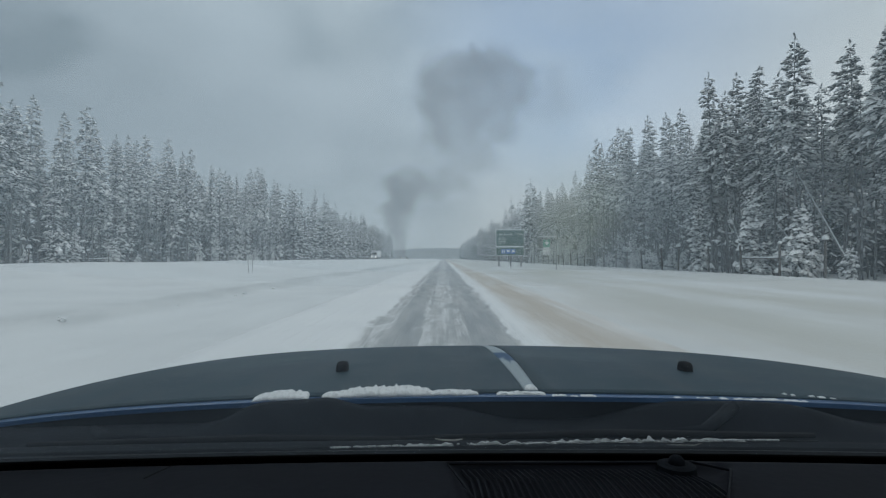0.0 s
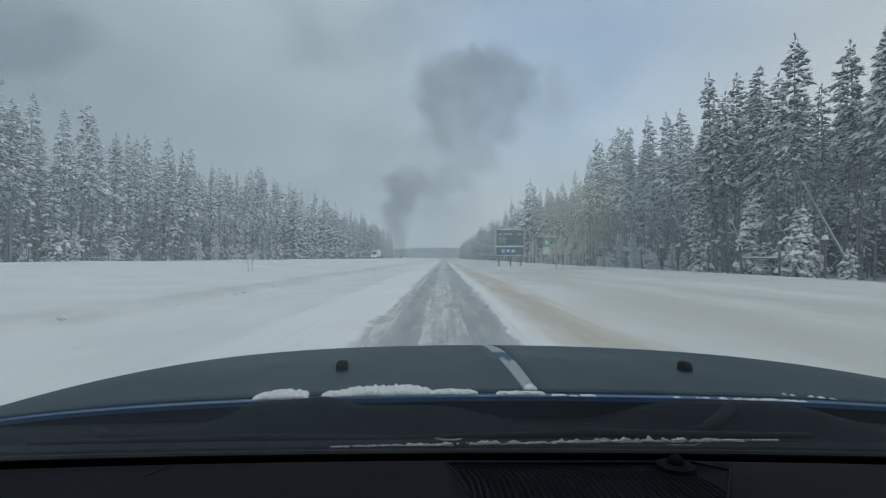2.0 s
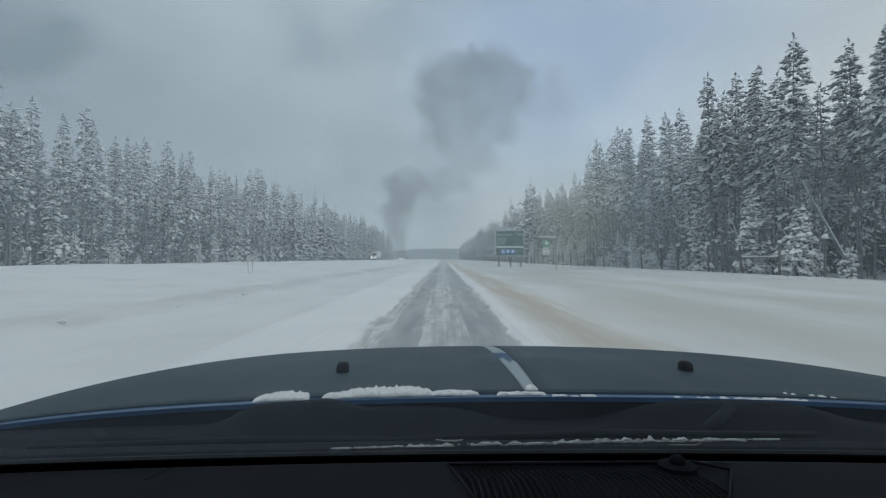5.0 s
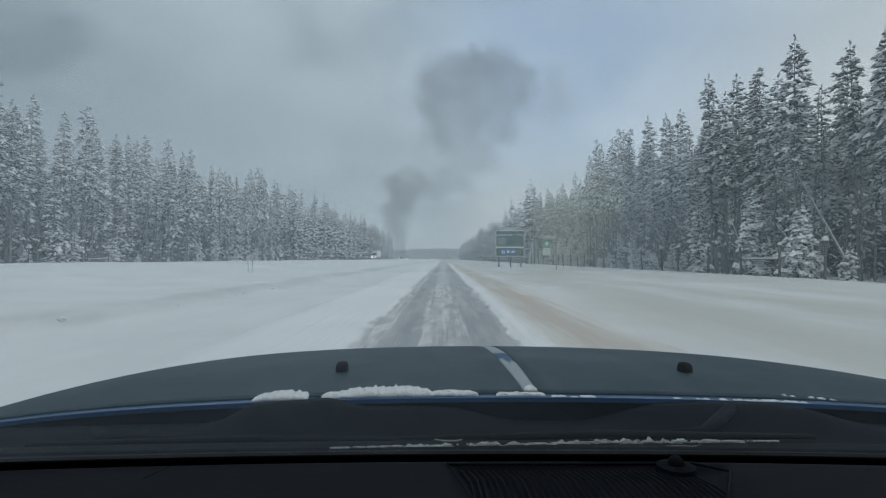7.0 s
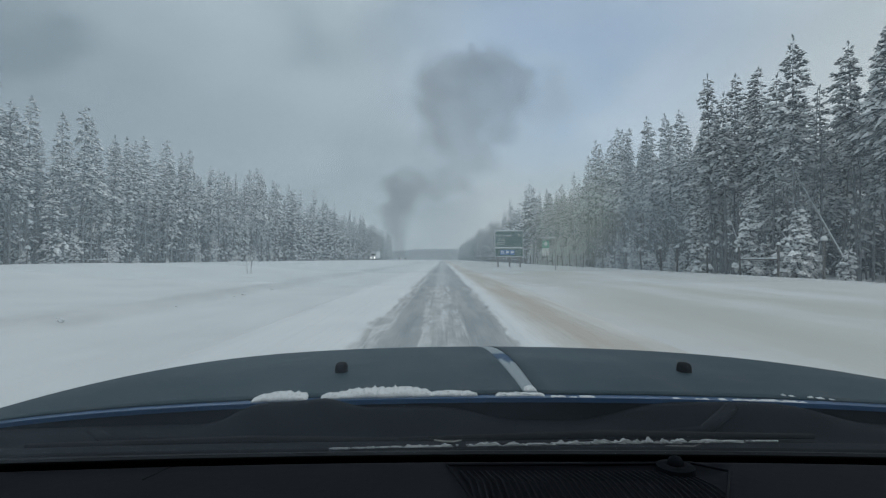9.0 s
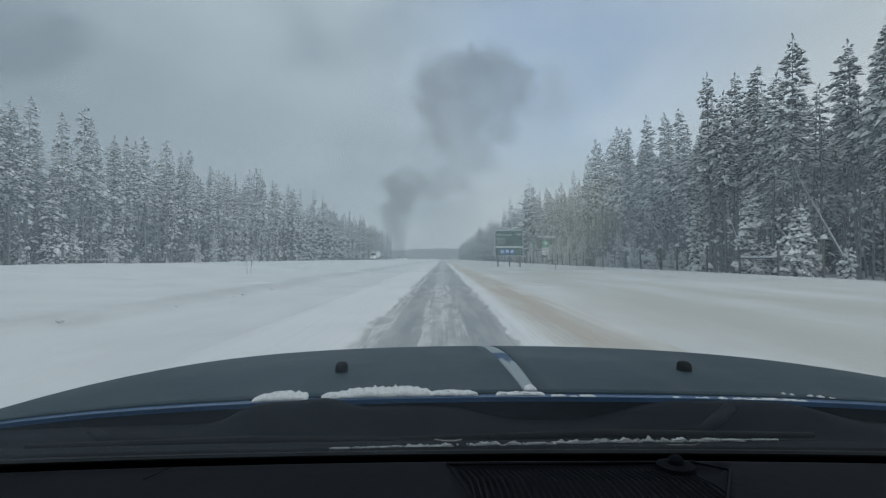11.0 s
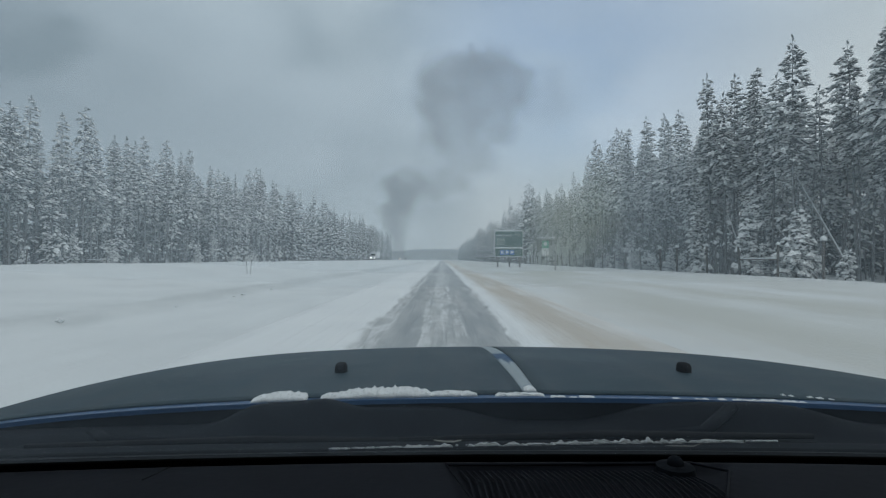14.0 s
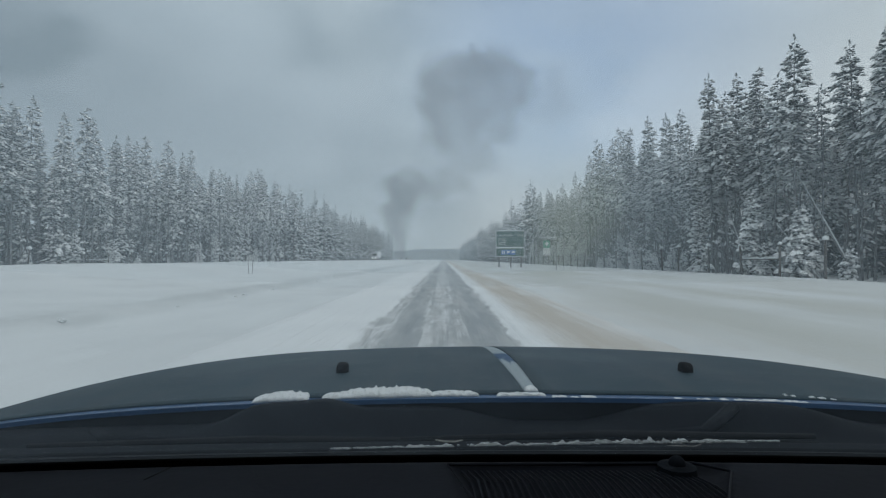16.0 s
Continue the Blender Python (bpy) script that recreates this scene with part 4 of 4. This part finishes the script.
def smoke_shader(g):
    p = world_place(g)
    shift = g.math("MULTIPLY", g.add("ShaderNodeObjectInfo").outputs["Random"], 300.0)
    off = g.add("ShaderNodeCombineXYZ", inputs={1: shift}).outputs[0]
    q = g.add("ShaderNodeVectorMath", operation="ADD", inputs={0: p, 1: off}).outputs[0]
    ax = g.axes(p)
    wx = g.math("MULTIPLY", g.math("SUBTRACT", g.noise(q, 0.030, 8, 0.68), 0.5), 66.0)
    wz = g.math("MULTIPLY", g.math("SUBTRACT", g.noise(g.scaled(q, (1, 1, 1), (90, 40, 7)), 0.030, 8, 0.68), 0.5), 66.0)
    x, z = g.math("ADD", ax[0], wx), g.math("ADD", ax[2], wz)
    total = None
    for cx, cz, rx, rz, amount in PUFFS:
        dx = g.math("DIVIDE", g.math("SUBTRACT", x, float(cx)), float(rx))
        dz = g.math("DIVIDE", g.math("SUBTRACT", z, float(cz)), float(rz))
        d = g.math("SQRT", g.math("ADD", g.math("MULTIPLY", dx, dx), g.math("MULTIPLY", dz, dz)))
        v = g.ramp(d, 1.35, 0.45, 0.0, float(amount))
        total = v if total is None else g.math("MAXIMUM", total, v)
    curl = g.ramp(g.noise(q, 0.022, 6, 0.62, 0.6), 0.25, 0.70, 0.45, 1.0)
    alpha = g.math("MULTIPLY", g.math("MULTIPLY", total, curl), 0.40)
    body = g.add("ShaderNodeBsdfDiffuse", inputs={"Color": (0.20, 0.21, 0.22)})
    clear = g.add("ShaderNodeBsdfTransparent")
    return g.add("ShaderNodeMixShader", inputs={0: alpha, 1: clear.outputs[0], 2: body.outputs[0]}).outputs[0]


SMOKE = material("grey_smoke", smoke_shader)
plume = tagged(new("smoke_plume"), "tall drifting plume of grey smoke rising beside the far road", "smoke")
plume.location = (-20, SMOKE_Y, 0)
for k in range(2):
    X, Z = np.linspace(-160, 260, 36), np.linspace(-1, 330, 30)
    GX, GZ = np.meshgrid(X, Z)
    GY = SMOKE_Y + 22 * k + 9 * wave(GX, GZ, 40, 40 + k)
    i = np.arange(GX.size).reshape(GX.shape)
    f = np.stack([i[:-1, :-1].ravel(), i[:-1, 1:].ravel(), i[1:, 1:].ravel(), i[1:, :-1].ravel()], 1)
    o = part_data("billow", mesh_of("billow", np.stack([GX.ravel() + 20, GY.ravel() - SMOKE_Y, GZ.ravel()], 1).tolist(), f.tolist(), SMOKE, smooth=True), plume)


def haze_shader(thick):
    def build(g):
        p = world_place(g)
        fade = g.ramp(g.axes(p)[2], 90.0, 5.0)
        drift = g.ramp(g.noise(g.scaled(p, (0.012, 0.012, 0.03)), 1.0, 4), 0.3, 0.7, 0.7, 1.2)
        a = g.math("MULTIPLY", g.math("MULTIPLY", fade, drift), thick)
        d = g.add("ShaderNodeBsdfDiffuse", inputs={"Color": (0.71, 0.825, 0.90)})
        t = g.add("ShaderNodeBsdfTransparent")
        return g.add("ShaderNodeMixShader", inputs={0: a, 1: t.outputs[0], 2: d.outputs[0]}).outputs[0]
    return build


# upright see-through sheets that imitate distance haze by paling what lies behind
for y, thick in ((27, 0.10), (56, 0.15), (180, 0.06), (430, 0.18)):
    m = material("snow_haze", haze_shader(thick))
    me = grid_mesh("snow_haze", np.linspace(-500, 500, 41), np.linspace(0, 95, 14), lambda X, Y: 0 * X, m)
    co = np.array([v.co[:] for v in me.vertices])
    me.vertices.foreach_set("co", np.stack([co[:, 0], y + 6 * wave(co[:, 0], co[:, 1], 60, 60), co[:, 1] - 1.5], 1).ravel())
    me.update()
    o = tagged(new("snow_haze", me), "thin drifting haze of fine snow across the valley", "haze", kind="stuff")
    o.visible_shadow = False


# ---------------------------------------------------------------- the car
CX = 0.135                      # the car's middle line
car = tagged(new("car"), "blue off-road car, dark matt-wrapped bonnet, driven on the icy lane", "car")
car.location = (CX, 0, 0)


def hood_drop(u, d):
    return 0.2035 + 0.0765 * (d - 0.75) ** 2 + 0.05 * u * u + 0.03 * np.abs(u) ** 6


def pinch(U, D):
    """The stripe between the two panels of wrap narrows towards the glass."""
    return U - np.sign(U) * 0.0062 * (1 - step(D, 0.80, 1.25)) * np.exp(-np.maximum(np.abs(U) - 0.0175, 0) / 0.05) * np.minimum(1, np.abs(U) / 0.0165)


def hood_sheet(name, us, ds, lift, mat, label="", thick=0.0, narrow=False):
    U, D = np.meshgrid(us, ds)
    if narrow:
        U = pinch(U, D)
    Z = EYE - hood_drop(U, D) + lift
    verts = np.stack([U.ravel(), D.ravel(), Z.ravel()], 1).tolist()
    nx, ny = len(us), len(ds)
    i = np.arange(nx * ny).reshape(ny, nx)
    faces = np.stack([i[:-1, :-1].ravel(), i[:-1, 1:].ravel(), i[1:, 1:].ravel(), i[1:, :-1].ravel()], 1).tolist()
    # turned-down rim all round
    rim = list(i[0, :]) + list(i[1:, -1]) + list(i[-1, -2::-1]) + list(i[-2:0:-1, 0])
    n0 = len(verts)
    for k in rim:
        x, y, z = verts[k]
        verts.append((x, y, z - thick))
    for a in range(len(rim)):
        b = (a + 1) % len(rim)
        faces.append((int(rim[a]), n0 + a, n0 + b, int(rim[b])))
    return mesh_of(name, verts, faces, mat)


def smooth_top(me, count):
    flags = np.zeros(len(me.polygons), dtype=bool)
    flags[:count] = True
    me.polygons.foreach_set("use_smooth", flags)
    return me


us, ds = np.linspace(-0.955, 0.955, 70), np.concatenate([[0.808, 0.812], np.linspace(0.82, 2.05, 46)])
hood = part_data("bonnet", smooth_top(hood_sheet("bonnet", us, ds, 0.0, BLUE_PAINT, thick=0.0065), 69 * 47), car)
for a, b in ((-0.945, -0.0175), (0.0175, 0.945)):
    us2, ds2 = np.linspace(a, b, 40), np.linspace(0.829, 2.04, 46)
    part_data("wrap_panel", smooth_top(hood_sheet("wrap_panel", us2, ds2, 0.0018, HOOD_WRAP, thick=0.0016, narrow=True), 39 * 45), hood, "dark matt vinyl wrap")
us2, ds2 = np.linspace(-0.0165, 0.0165, 6), np.linspace(0.845, 1.98, 60)
part_data("centre_stripe", smooth_top(hood_sheet("centre_stripe", us2, ds2, 0.0009, FROST, thick=0.0008, narrow=True), 5 * 59), hood, "frosted blue stripe")


def on_hood(u, d, lift=0.0):
    return (u, d, EYE - float(hood_drop(u, d)) + lift)


for u in (-0.327, 0.325):
    bm = bmesh.new()
    bmesh.ops.create_uvsphere(bm, u_segments=20, v_segments=12, radius=1.0)
    for v in bm.verts:
        x, y, z = v.co
        v.co = Vector((math.copysign(abs(x) ** 0.45, x) * 0.0110, math.copysign(abs(y) ** 0.6, y) * 0.016, max(math.copysign(abs(z) ** 0.6, z), -0.2) * 0.0175))
    box(bm, (-0.004, -0.017, 0.004), (0.004, -0.012, 0.010), 0.001)
    o = part("washer_nozzle", bm, BLACK_RUBBER, hood, "black washer nozzle", smooth=True)
    o.location = on_hood(u, 1.045, 0.002)

us = np.linspace(-0.93, 0.93, 40)
v = [(u, 0.822, EYE - float(hood_drop(u, 0.822)) - 0.004) for u in us] + [(u, 0.822, 0.9) for u in us]
part_data("bay_wall", mesh_of("bay_wall", v, [(k, k + 1, k + 41, k + 40) for k in range(39)], BLACK_PLASTIC), car)

# scuttle panel between bonnet and windscreen
def cowl_z(X, Y):
    t = (Y - 0.60) / 0.205
    z = EYE - (0.214 + 0.022 * t + 0.022 * X * X) - 0.010 * np.exp(-((t - 0.55) / 0.12) ** 2)
    for c, w, high in ((-0.36, 0.085, 0.030), (-0.19, 0.12, 0.021), (0.275, 0.16, 0.029)):
        z = z + high * np.exp(-((X - c) / w) ** 4) * step(t, 0.62, 0.92)
    return z


part_data("scuttle_panel", grid_mesh("scuttle_panel", np.linspace(-0.93, 0.93, 120), np.linspace(0.620, 0.806, 44), cowl_z, BLACK_PLASTIC), car, "black plastic scuttle")

def wiper(pivot, elbow, b0, b1):
    w = part("wiper_arm", tube(bmesh.new(), [pivot, elbow, tuple((a + b) / 2 for a, b in zip(b0, b1))], [0.010, 0.008, 0.005], 8), BLACK_PLASTIC, car, "black wiper arm", smooth=True)
    mid = tuple((a + b) / 2 + (0, 0.002, 0.004)[i] for i, (a, b) in enumerate(zip(b0, b1)))
    part("blade_frame", tube(bmesh.new(), [b0, mid, b1], [0.0035, 0.0055, 0.0035], 8), BLACK_RUBBER, w, smooth=True)
    bm = bmesh.new()
    down = (0, -0.006, -0.007)
    tube(bm, [tuple(a + b for a, b in zip(p, down)) for p in (b0, mid, b1)], 0.003, 6)
    part("blade_rubber", bm, BLACK_RUBBER, w)
wiper((0.272, 0.775, EYE - 0.210), (0.200, 0.705, EYE - 0.221), (-0.19, 0.692, EYE - 0.227), (0.33, 0.690, EYE - 0.222))
wiper((-0.62, 0.765, EYE - 0.243), (-0.575, 0.725, EYE - 0.240), (-0.66, 0.695, EYE - 0.236), (-0.08, 0.690, EYE - 0.228))

# dashboard
def dash_z(X, Y):
    z = EYE - (0.2165 + 0.030 * X * X) - 0.10 * step(-Y, -0.36, -0.16) ** 2 - 0.012 * step(Y, 0.585, 0.62)
    inset = step(X, -0.128, -0.112) * (1 - step(X - 0.5 * (Y - 0.5), 0.118, 0.126)) * step(Y, 0.36, 0.37) * (1 - step(Y, 0.575, 0.585))
    return z - 0.007 * inset


dash = part_data("dashboard", grid_mesh("dashboard", np.linspace(-0.80, 0.80, 220), np.linspace(0.14, 0.622, 90), dash_z, DASH_PLASTIC), car, "dark grained dashboard")
for k in range(38):
    x = -0.106 + k * 0.0064
    z = EYE - 0.2205
    bm = bmesh.new()
    far = 0.572 if x < 0.10 else 0.572 - (x - 0.10) * 0.5
    pts = [(x - 0.010, far, z), (x - 0.002, far - 0.026, z + 0.0008), (x, far - 0.06, z + 0.0008), (x + 0.004 - 0.10 * max(0.0, x), 0.40, z)]
    tube(bm, pts, 0.0017, 5)
    part("vent_slat", bm, DASH_PLASTIC, dash)
bm = bmesh.new()
tube(bm, [(-0.096, 0.40, EYE - 0.216), (-0.106, 0.49, EYE - 0.216), (-0.131, 0.580, EYE - 0.216), (0.130, 0.584, EYE - 0.216), (0.158, 0.562, EYE - 0.216), (0.118, 0.49, EYE - 0.216), (0.100, 0.42, EYE - 0.216)], 0.0016, 6)
part("vent_frame", bm, DASH_PLASTIC, dash, smooth=True)
bm = bmesh.new()
tube(bm, [(0.108, 0.574, EYE - 0.2240), (0.108, 0.574, EYE - 0.2150), (0.108, 0.574, EYE - 0.2135)], [0.0205, 0.019, 0.012], 28)
sens = part("light_sensor", bm, BLACK_PLASTIC, dash, "round light sensor")
bm = bmesh.new()
bmesh.ops.create_uvsphere(bm, u_segments=20, v_segments=12, radius=0.0085, matrix=Matrix.Translation((0.108, 0.574, EYE - 0.2130)))
part("sensor_dome", bm, BLACK_PLASTIC, sens, smooth=True)
bm = bmesh.new()
tube(bm, [(-0.4257, 0.588, EYE - 0.2216), (-0.4366, 0.555, EYE - 0.2220)], 0.0007, 5)
part("seam", bm, BLACK_RUBBER, dash)

# rubber strip that joins the scuttle to the foot of the glass
part_data("glass_foot_seal", grid_mesh("glass_foot_seal", np.linspace(-0.80, 0.80, 90), np.linspace(0.6215, 0.6335, 6), lambda X, Y: cowl_z(X, Y) + 0.0016 - 0.004 * step(-Y, -0.6245, -0.6215), SEAL_RUBBER), car, "dull black rubber strip")

# windscreen
def screen(X, T):
    return 0.612 - 0.80 * T - 0.05 * X * X, EYE - 0.217 + 0.63 * T - 0.01 * X * X


GX, GT = np.meshgrid(np.linspace(-0.74, 0.74, 24), np.linspace(0, 1, 16))
gx = GX * (1 - 0.16 * GT)
gy, gz = screen(gx, GT)
i = np.arange(GX.size).reshape(GX.shape)
f = np.stack([i[:-1, :-1].ravel(), i[:-1, 1:].ravel(), i[1:, 1:].ravel(), i[1:, :-1].ravel()], 1)
pane = part_data("windscreen", mesh_of("windscreen", np.stack([gx.ravel(), gy.ravel(), gz.ravel()], 1).tolist(), f.tolist(), GLASS, smooth=True), car, "clear windscreen glass")
pane.visible_shadow = False
bm = bmesh.new()
tube(bm, [(x, float(screen(x, 0)[0]) + 0.002, float(screen(x, 0)[1]) + 0.001) for x in np.linspace(-0.74, 0.74, 24)], 0.0035, 6)
part("screen_seal", bm, BLACK_RUBBER, car, "black rubber seal")

# body shell
def outline_panel(pts, x0, x1):
    bm = bmesh.new()
    a = [bm.verts.new((x0, y, z)) for y, z in pts]
    b = [bm.verts.new((x1, y, z)) for y, z in pts]
    bm.faces.new(a)
    bm.faces.new(b[::-1])
    for k in range(len(pts)):
        q = (k + 1) % len(pts)
        bm.faces.new((a[k], b[k], b[q], a[q]))
    bmesh.ops.recalc_face_normals(bm, faces=bm.faces)
    return bm


def arch(yc, r=0.46):
    return [(yc + r * math.cos(a), 0.40 + r * math.sin(a)) for a in np.linspace(0, math.pi, 13)]


side_line = [(-2.75, 0.42), (-2.80, 1.12), (0.30, 1.13), (0.78, 1.13), (2.02, 1.03), (2.10, 0.95), (2.10, 0.42)] + arch(1.45) + arch(-1.75)
for s in (-1, 1):
    part("side_panel", outline_panel(side_line, s * 0.900, s * 0.968), BLUE_PAINT, car, "blue painted side")
    for y0, y1 in ((0.25, -0.80), (-0.88, -1.70), (-1.78, -2.60)):
        pts = [(y0, 1.13), (y0 - (0.62 if y0 > 0 else 0.03), 1.76), (y1 - 0.0, 1.76), (y1, 1.13)]
        w = part("side_window", outline_panel(pts, s * 0.86, s * 0.866), TINTED, car, "tinted side window")
    part("front_pillar", tube(bmesh.new(), [(s * 0.80, 0.62, EYE - 0.23), (s * 0.74, 0.20, EYE + 0.10), (s * 0.66, -0.19, EYE + 0.40)], 0.045, 8), BLUE_PAINT, car, smooth=True)
    for y in (-0.84, -1.74, -2.68):
        part("pillar", box(bmesh.new(), (s * 0.84, y - 0.05, 1.10), (s * 0.90, y + 0.05, 1.82), 0.015), BLUE_PAINT, car)
    part("headlight", box(bmesh.new(), (s * 0.72 - 0.16, 2.05, 0.80), (s * 0.72 + 0.16, 2.13, 0.98), 0.03), HEAD_LENS, car, "clear lamp lens")
    for y in (1.45, -1.75):
        wheel(car, (s * 0.84, y, 0.39), 0.39, 0.25)
    part("mirror", box(bmesh.new(), (s * 1.00, 0.12, 1.14), (s * 1.24, 0.24, 1.32), 0.04), BLACK_PLASTIC, car)
part("roof", box(bmesh.new(), (-0.86, -2.75, 1.80), (0.86, -0.14, 1.87), 0.03), BLUE_PAINT, car)
part("headliner", box(bmesh.new(), (-0.82, -2.70, 1.775), (0.82, -0.16, 1.795)), TRIM_DARK, car)
part("tailgate", box(bmesh.new(), (-0.895, -2.82, 0.42), (0.895, -2.74, 1.13), 0.03), BLUE_PAINT, car)
part("rear_window", box(bmesh.new(), (-0.83, -2.74, 1.14), (0.83, -2.73, 1.79)), DARK_GLASS, car)
part("floor_pan", box(bmesh.new(), (-0.895, -2.74, 0.36), (0.895, 2.0, 0.42)), TRIM_DARK, car)
part("bulkhead", box(bmesh.new(), (-0.895, 0.54, 0.43), (0.895, 0.56, 1.15)), TRIM_DARK, car)
part("grille", box(bmesh.new(), (-0.52, 2.06, 0.66), (0.52, 2.11, 0.98), 0.02), BLACK_PLASTIC, car)
part("bumper", box(bmesh.new(), (-0.96, 2.05, 0.38), (0.96, 2.24, 0.64), 0.05), BLACK_PLASTIC, car)
for s in (-1, 1):
    part("seat_back", box(bmesh.new(), (s * 0.40 - 0.25, -0.95, 0.60), (s * 0.40 + 0.25, -0.80, 1.35), 0.06), TRIM_DARK, car)
    part("seat", box(bmesh.new(), (s * 0.40 - 0.25, -0.80, 0.42), (s * 0.40 + 0.25, -0.30, 0.62), 0.06), TRIM_DARK, car)


# ---------------------------------------------------------------- snow left on the car
def snow_patch(u0, u1, base, depth, high, seed, label, top_of=None, rag=0.15, mat=SNOW):
    """A ragged lump of snow on the bonnet's rear edge or along the glass. base: distance of its near edge."""
    q = np.random.RandomState(seed)
    n, m = max(24, int((u1 - u0) / 0.0012)), 13
    A = np.linspace(0, 1, n)[None, :].repeat(m, 0)
    B = np.linspace(0, 1, m)[:, None].repeat(n, 1)
    U = u0 + (u1 - u0) * A
    env = np.sin(np.pi * np.clip(A, 0, 1)) ** 0.25 * (0.80 + 0.16 * wave(U, U * 0, 0.06, seed) + rag * wave(U, U * 0, 0.006, seed + 1, 3))
    env = np.clip(env, 0.02, 1.2)
    D = base + depth * env * B + 0.0022 * wave(U, B, 0.007, seed + 2)
    H = high * env * np.sin(np.pi * np.clip(B * 0.96 + 0.04, 0, 1)) ** 0.38 * (0.90 + 0.13 * wave(U, D, 0.011, seed + 3) + 0.26 * wave(U, D, 0.0045, seed + 4, 3))
    floor = (EYE - hood_drop(U, D) + 0.0005) if top_of is None else top_of(U, D)
    Z = floor + H - 0.001
    i = np.arange(n * m).reshape(m, n)
    f = np.stack([i[:-1, :-1].ravel(), i[:-1, 1:].ravel(), i[1:, 1:].ravel(), i[1:, :-1].ravel()], 1)
    foot = np.stack([U.ravel() + CX, D.ravel(), (floor - 0.0008).ravel()], 1)
    verts = np.concatenate([np.stack([U.ravel() + CX, D.ravel(), Z.ravel()], 1), foot])
    under = f[:, ::-1] + n * m
    rim = list(i[0, :]) + list(i[1:, -1]) + list(i[-1, -2::-1]) + list(i[-2:0:-1, 0])
    sides = [(int(rim[(k + 1) % len(rim)]), int(rim[k]), int(rim[k] + n * m), int(rim[(k + 1) % len(rim)] + n * m)) for k in range(len(rim))]
    ob = new("snow_patch", mesh_of("snow_patch", verts.tolist(), f.tolist() + under.tolist() + sides, mat, smooth=True))
    return tagged(ob, label, "snow patch", "snow left on the car")


def along(p, d):
    return (p - 785) / 968 * d - CX


EDGE = "lump of fresh snow on the rear edge of the bonnet"
THIN = "thin crust of snow along the bonnet's blue edge"
snow_patch(along(450, 0.82), along(547, 0.82), 0.813, 0.060, 0.015, 1, EDGE)
snow_patch(along(570, 0.82), along(768, 0.82), 0.816, 0.050, 0.016, 2, EDGE)
snow_patch(along(755, 0.82), along(848, 0.82), 0.818, 0.026, 0.009, 3, EDGE)
snow_patch(along(878, 0.82), along(966, 0.82), 0.818, 0.022, 0.007, 4, EDGE)
snow_patch(along(928, 0.86), along(950, 0.86), 0.850, 0.030, 0.008, 5, EDGE)
for k, (a, b) in enumerate(((972, 999), (1004, 1018), (1022, 1050), (1183, 1197), (1222, 1246), (1262, 1276), (1286, 1312), (1308, 1342), (1336, 1376), (1368, 1415))):
    snow_patch(along(a, 0.83), along(b, 0.83), 0.811, 0.013, 0.0022, 10 + k, THIN, None, 0.6)


def ledge(U, D):
    return cowl_z(U, D) + 0.001

for k, (a, b) in enumerate(((1376, 1382), (1386, 1394), (1414, 1424), (1428, 1440), (1446, 1460))):
    snow_patch(along(a, 0.86), along(b, 0.86), 0.846 - 0.004 * k, 0.012, 0.0055, 22 + k, "crumb of old snow on the dark bonnet wrap", None, 0.5)


def foot_line(p):
    return 0.636 + 0.030 * (p - 712) / 573


SILL = "frozen crust of snow along the foot of the windscreen"
for k, (a, b, hh) in enumerate(((712, 770, 0.005), (764, 804, 0.004), (830, 900, 0.005), (894, 985, 0.004), (975, 1060, 0.005), (1050, 1140, 0.006), (1125, 1215, 0.008), (1205, 1285, 0.007), (1290, 1335, 0.003))):
    snow_patch(along(a, 0.65), along(b, 0.65), foot_line((a + b) / 2), 0.008, hh * 0.85, 30 + k, SILL, ledge, 0.85, OLD_SNOW)


def crumbs(a, b, count, seed):
    """Grains of ice caught in a row on the ribs of the glass's foot."""
    q = np.random.RandomState(seed)
    bm = bmesh.new()
    for k in range(count):
        p = a + (b - a) * (k + q.uniform(0.2, 0.8)) / count
        u, d = along(p, 0.64), foot_line(p) - 0.002 + q.normal(0, 0.0006)
        r = q.uniform(0.0006, 0.0016)
        z = float(cowl_z(np.array(u), np.array(d))) + 0.0025
        bmesh.ops.create_icosphere(bm, subdivisions=1, radius=1.0, matrix=Matrix.Translation((u + CX, d, z)) @ Matrix.Diagonal((r * 1.6, r, r * 1.1, 1)))
    tagged(part("ice_crumbs", bm, OLD_SNOW), "row of tiny ice grains along the glass foot", "ice crumbs", kind="stuff")


crumbs(590, 716, 34, 71)
crumbs(1286, 1402, 30, 72)
crumbs(800, 1290, 26, 73)


def twig(pts, r, label):
    ob = part("twig", tube(bmesh.new(), pts, [r * 0.6, r, r, r * 0.5], 6), TWIG, None, label, smooth=True)
    tagged(ob, category="twig", group="bits of twig on the car")


TWIG = paint("pale_dry_twig", (0.20, 0.19, 0.17), (0.32, 0.31, 0.29), 0.8, 40.0)
twig([(-0.0100, 0.660, EYE - 0.2165), (0.0000, 0.659, EYE - 0.2180), (0.0140, 0.659, EYE - 0.2183), (0.0230, 0.660, EYE - 0.2168)], 0.0011,
     "short pale curved twig on the black scuttle")
twig([(0.2440, 0.600, EYE - 0.2030), (0.2560, 0.600, EYE - 0.2035), (0.2740, 0.600, EYE - 0.2038), (0.2815, 0.600, EYE - 0.2010)], 0.0005,
     "thin dry stalk beside the round sensor")
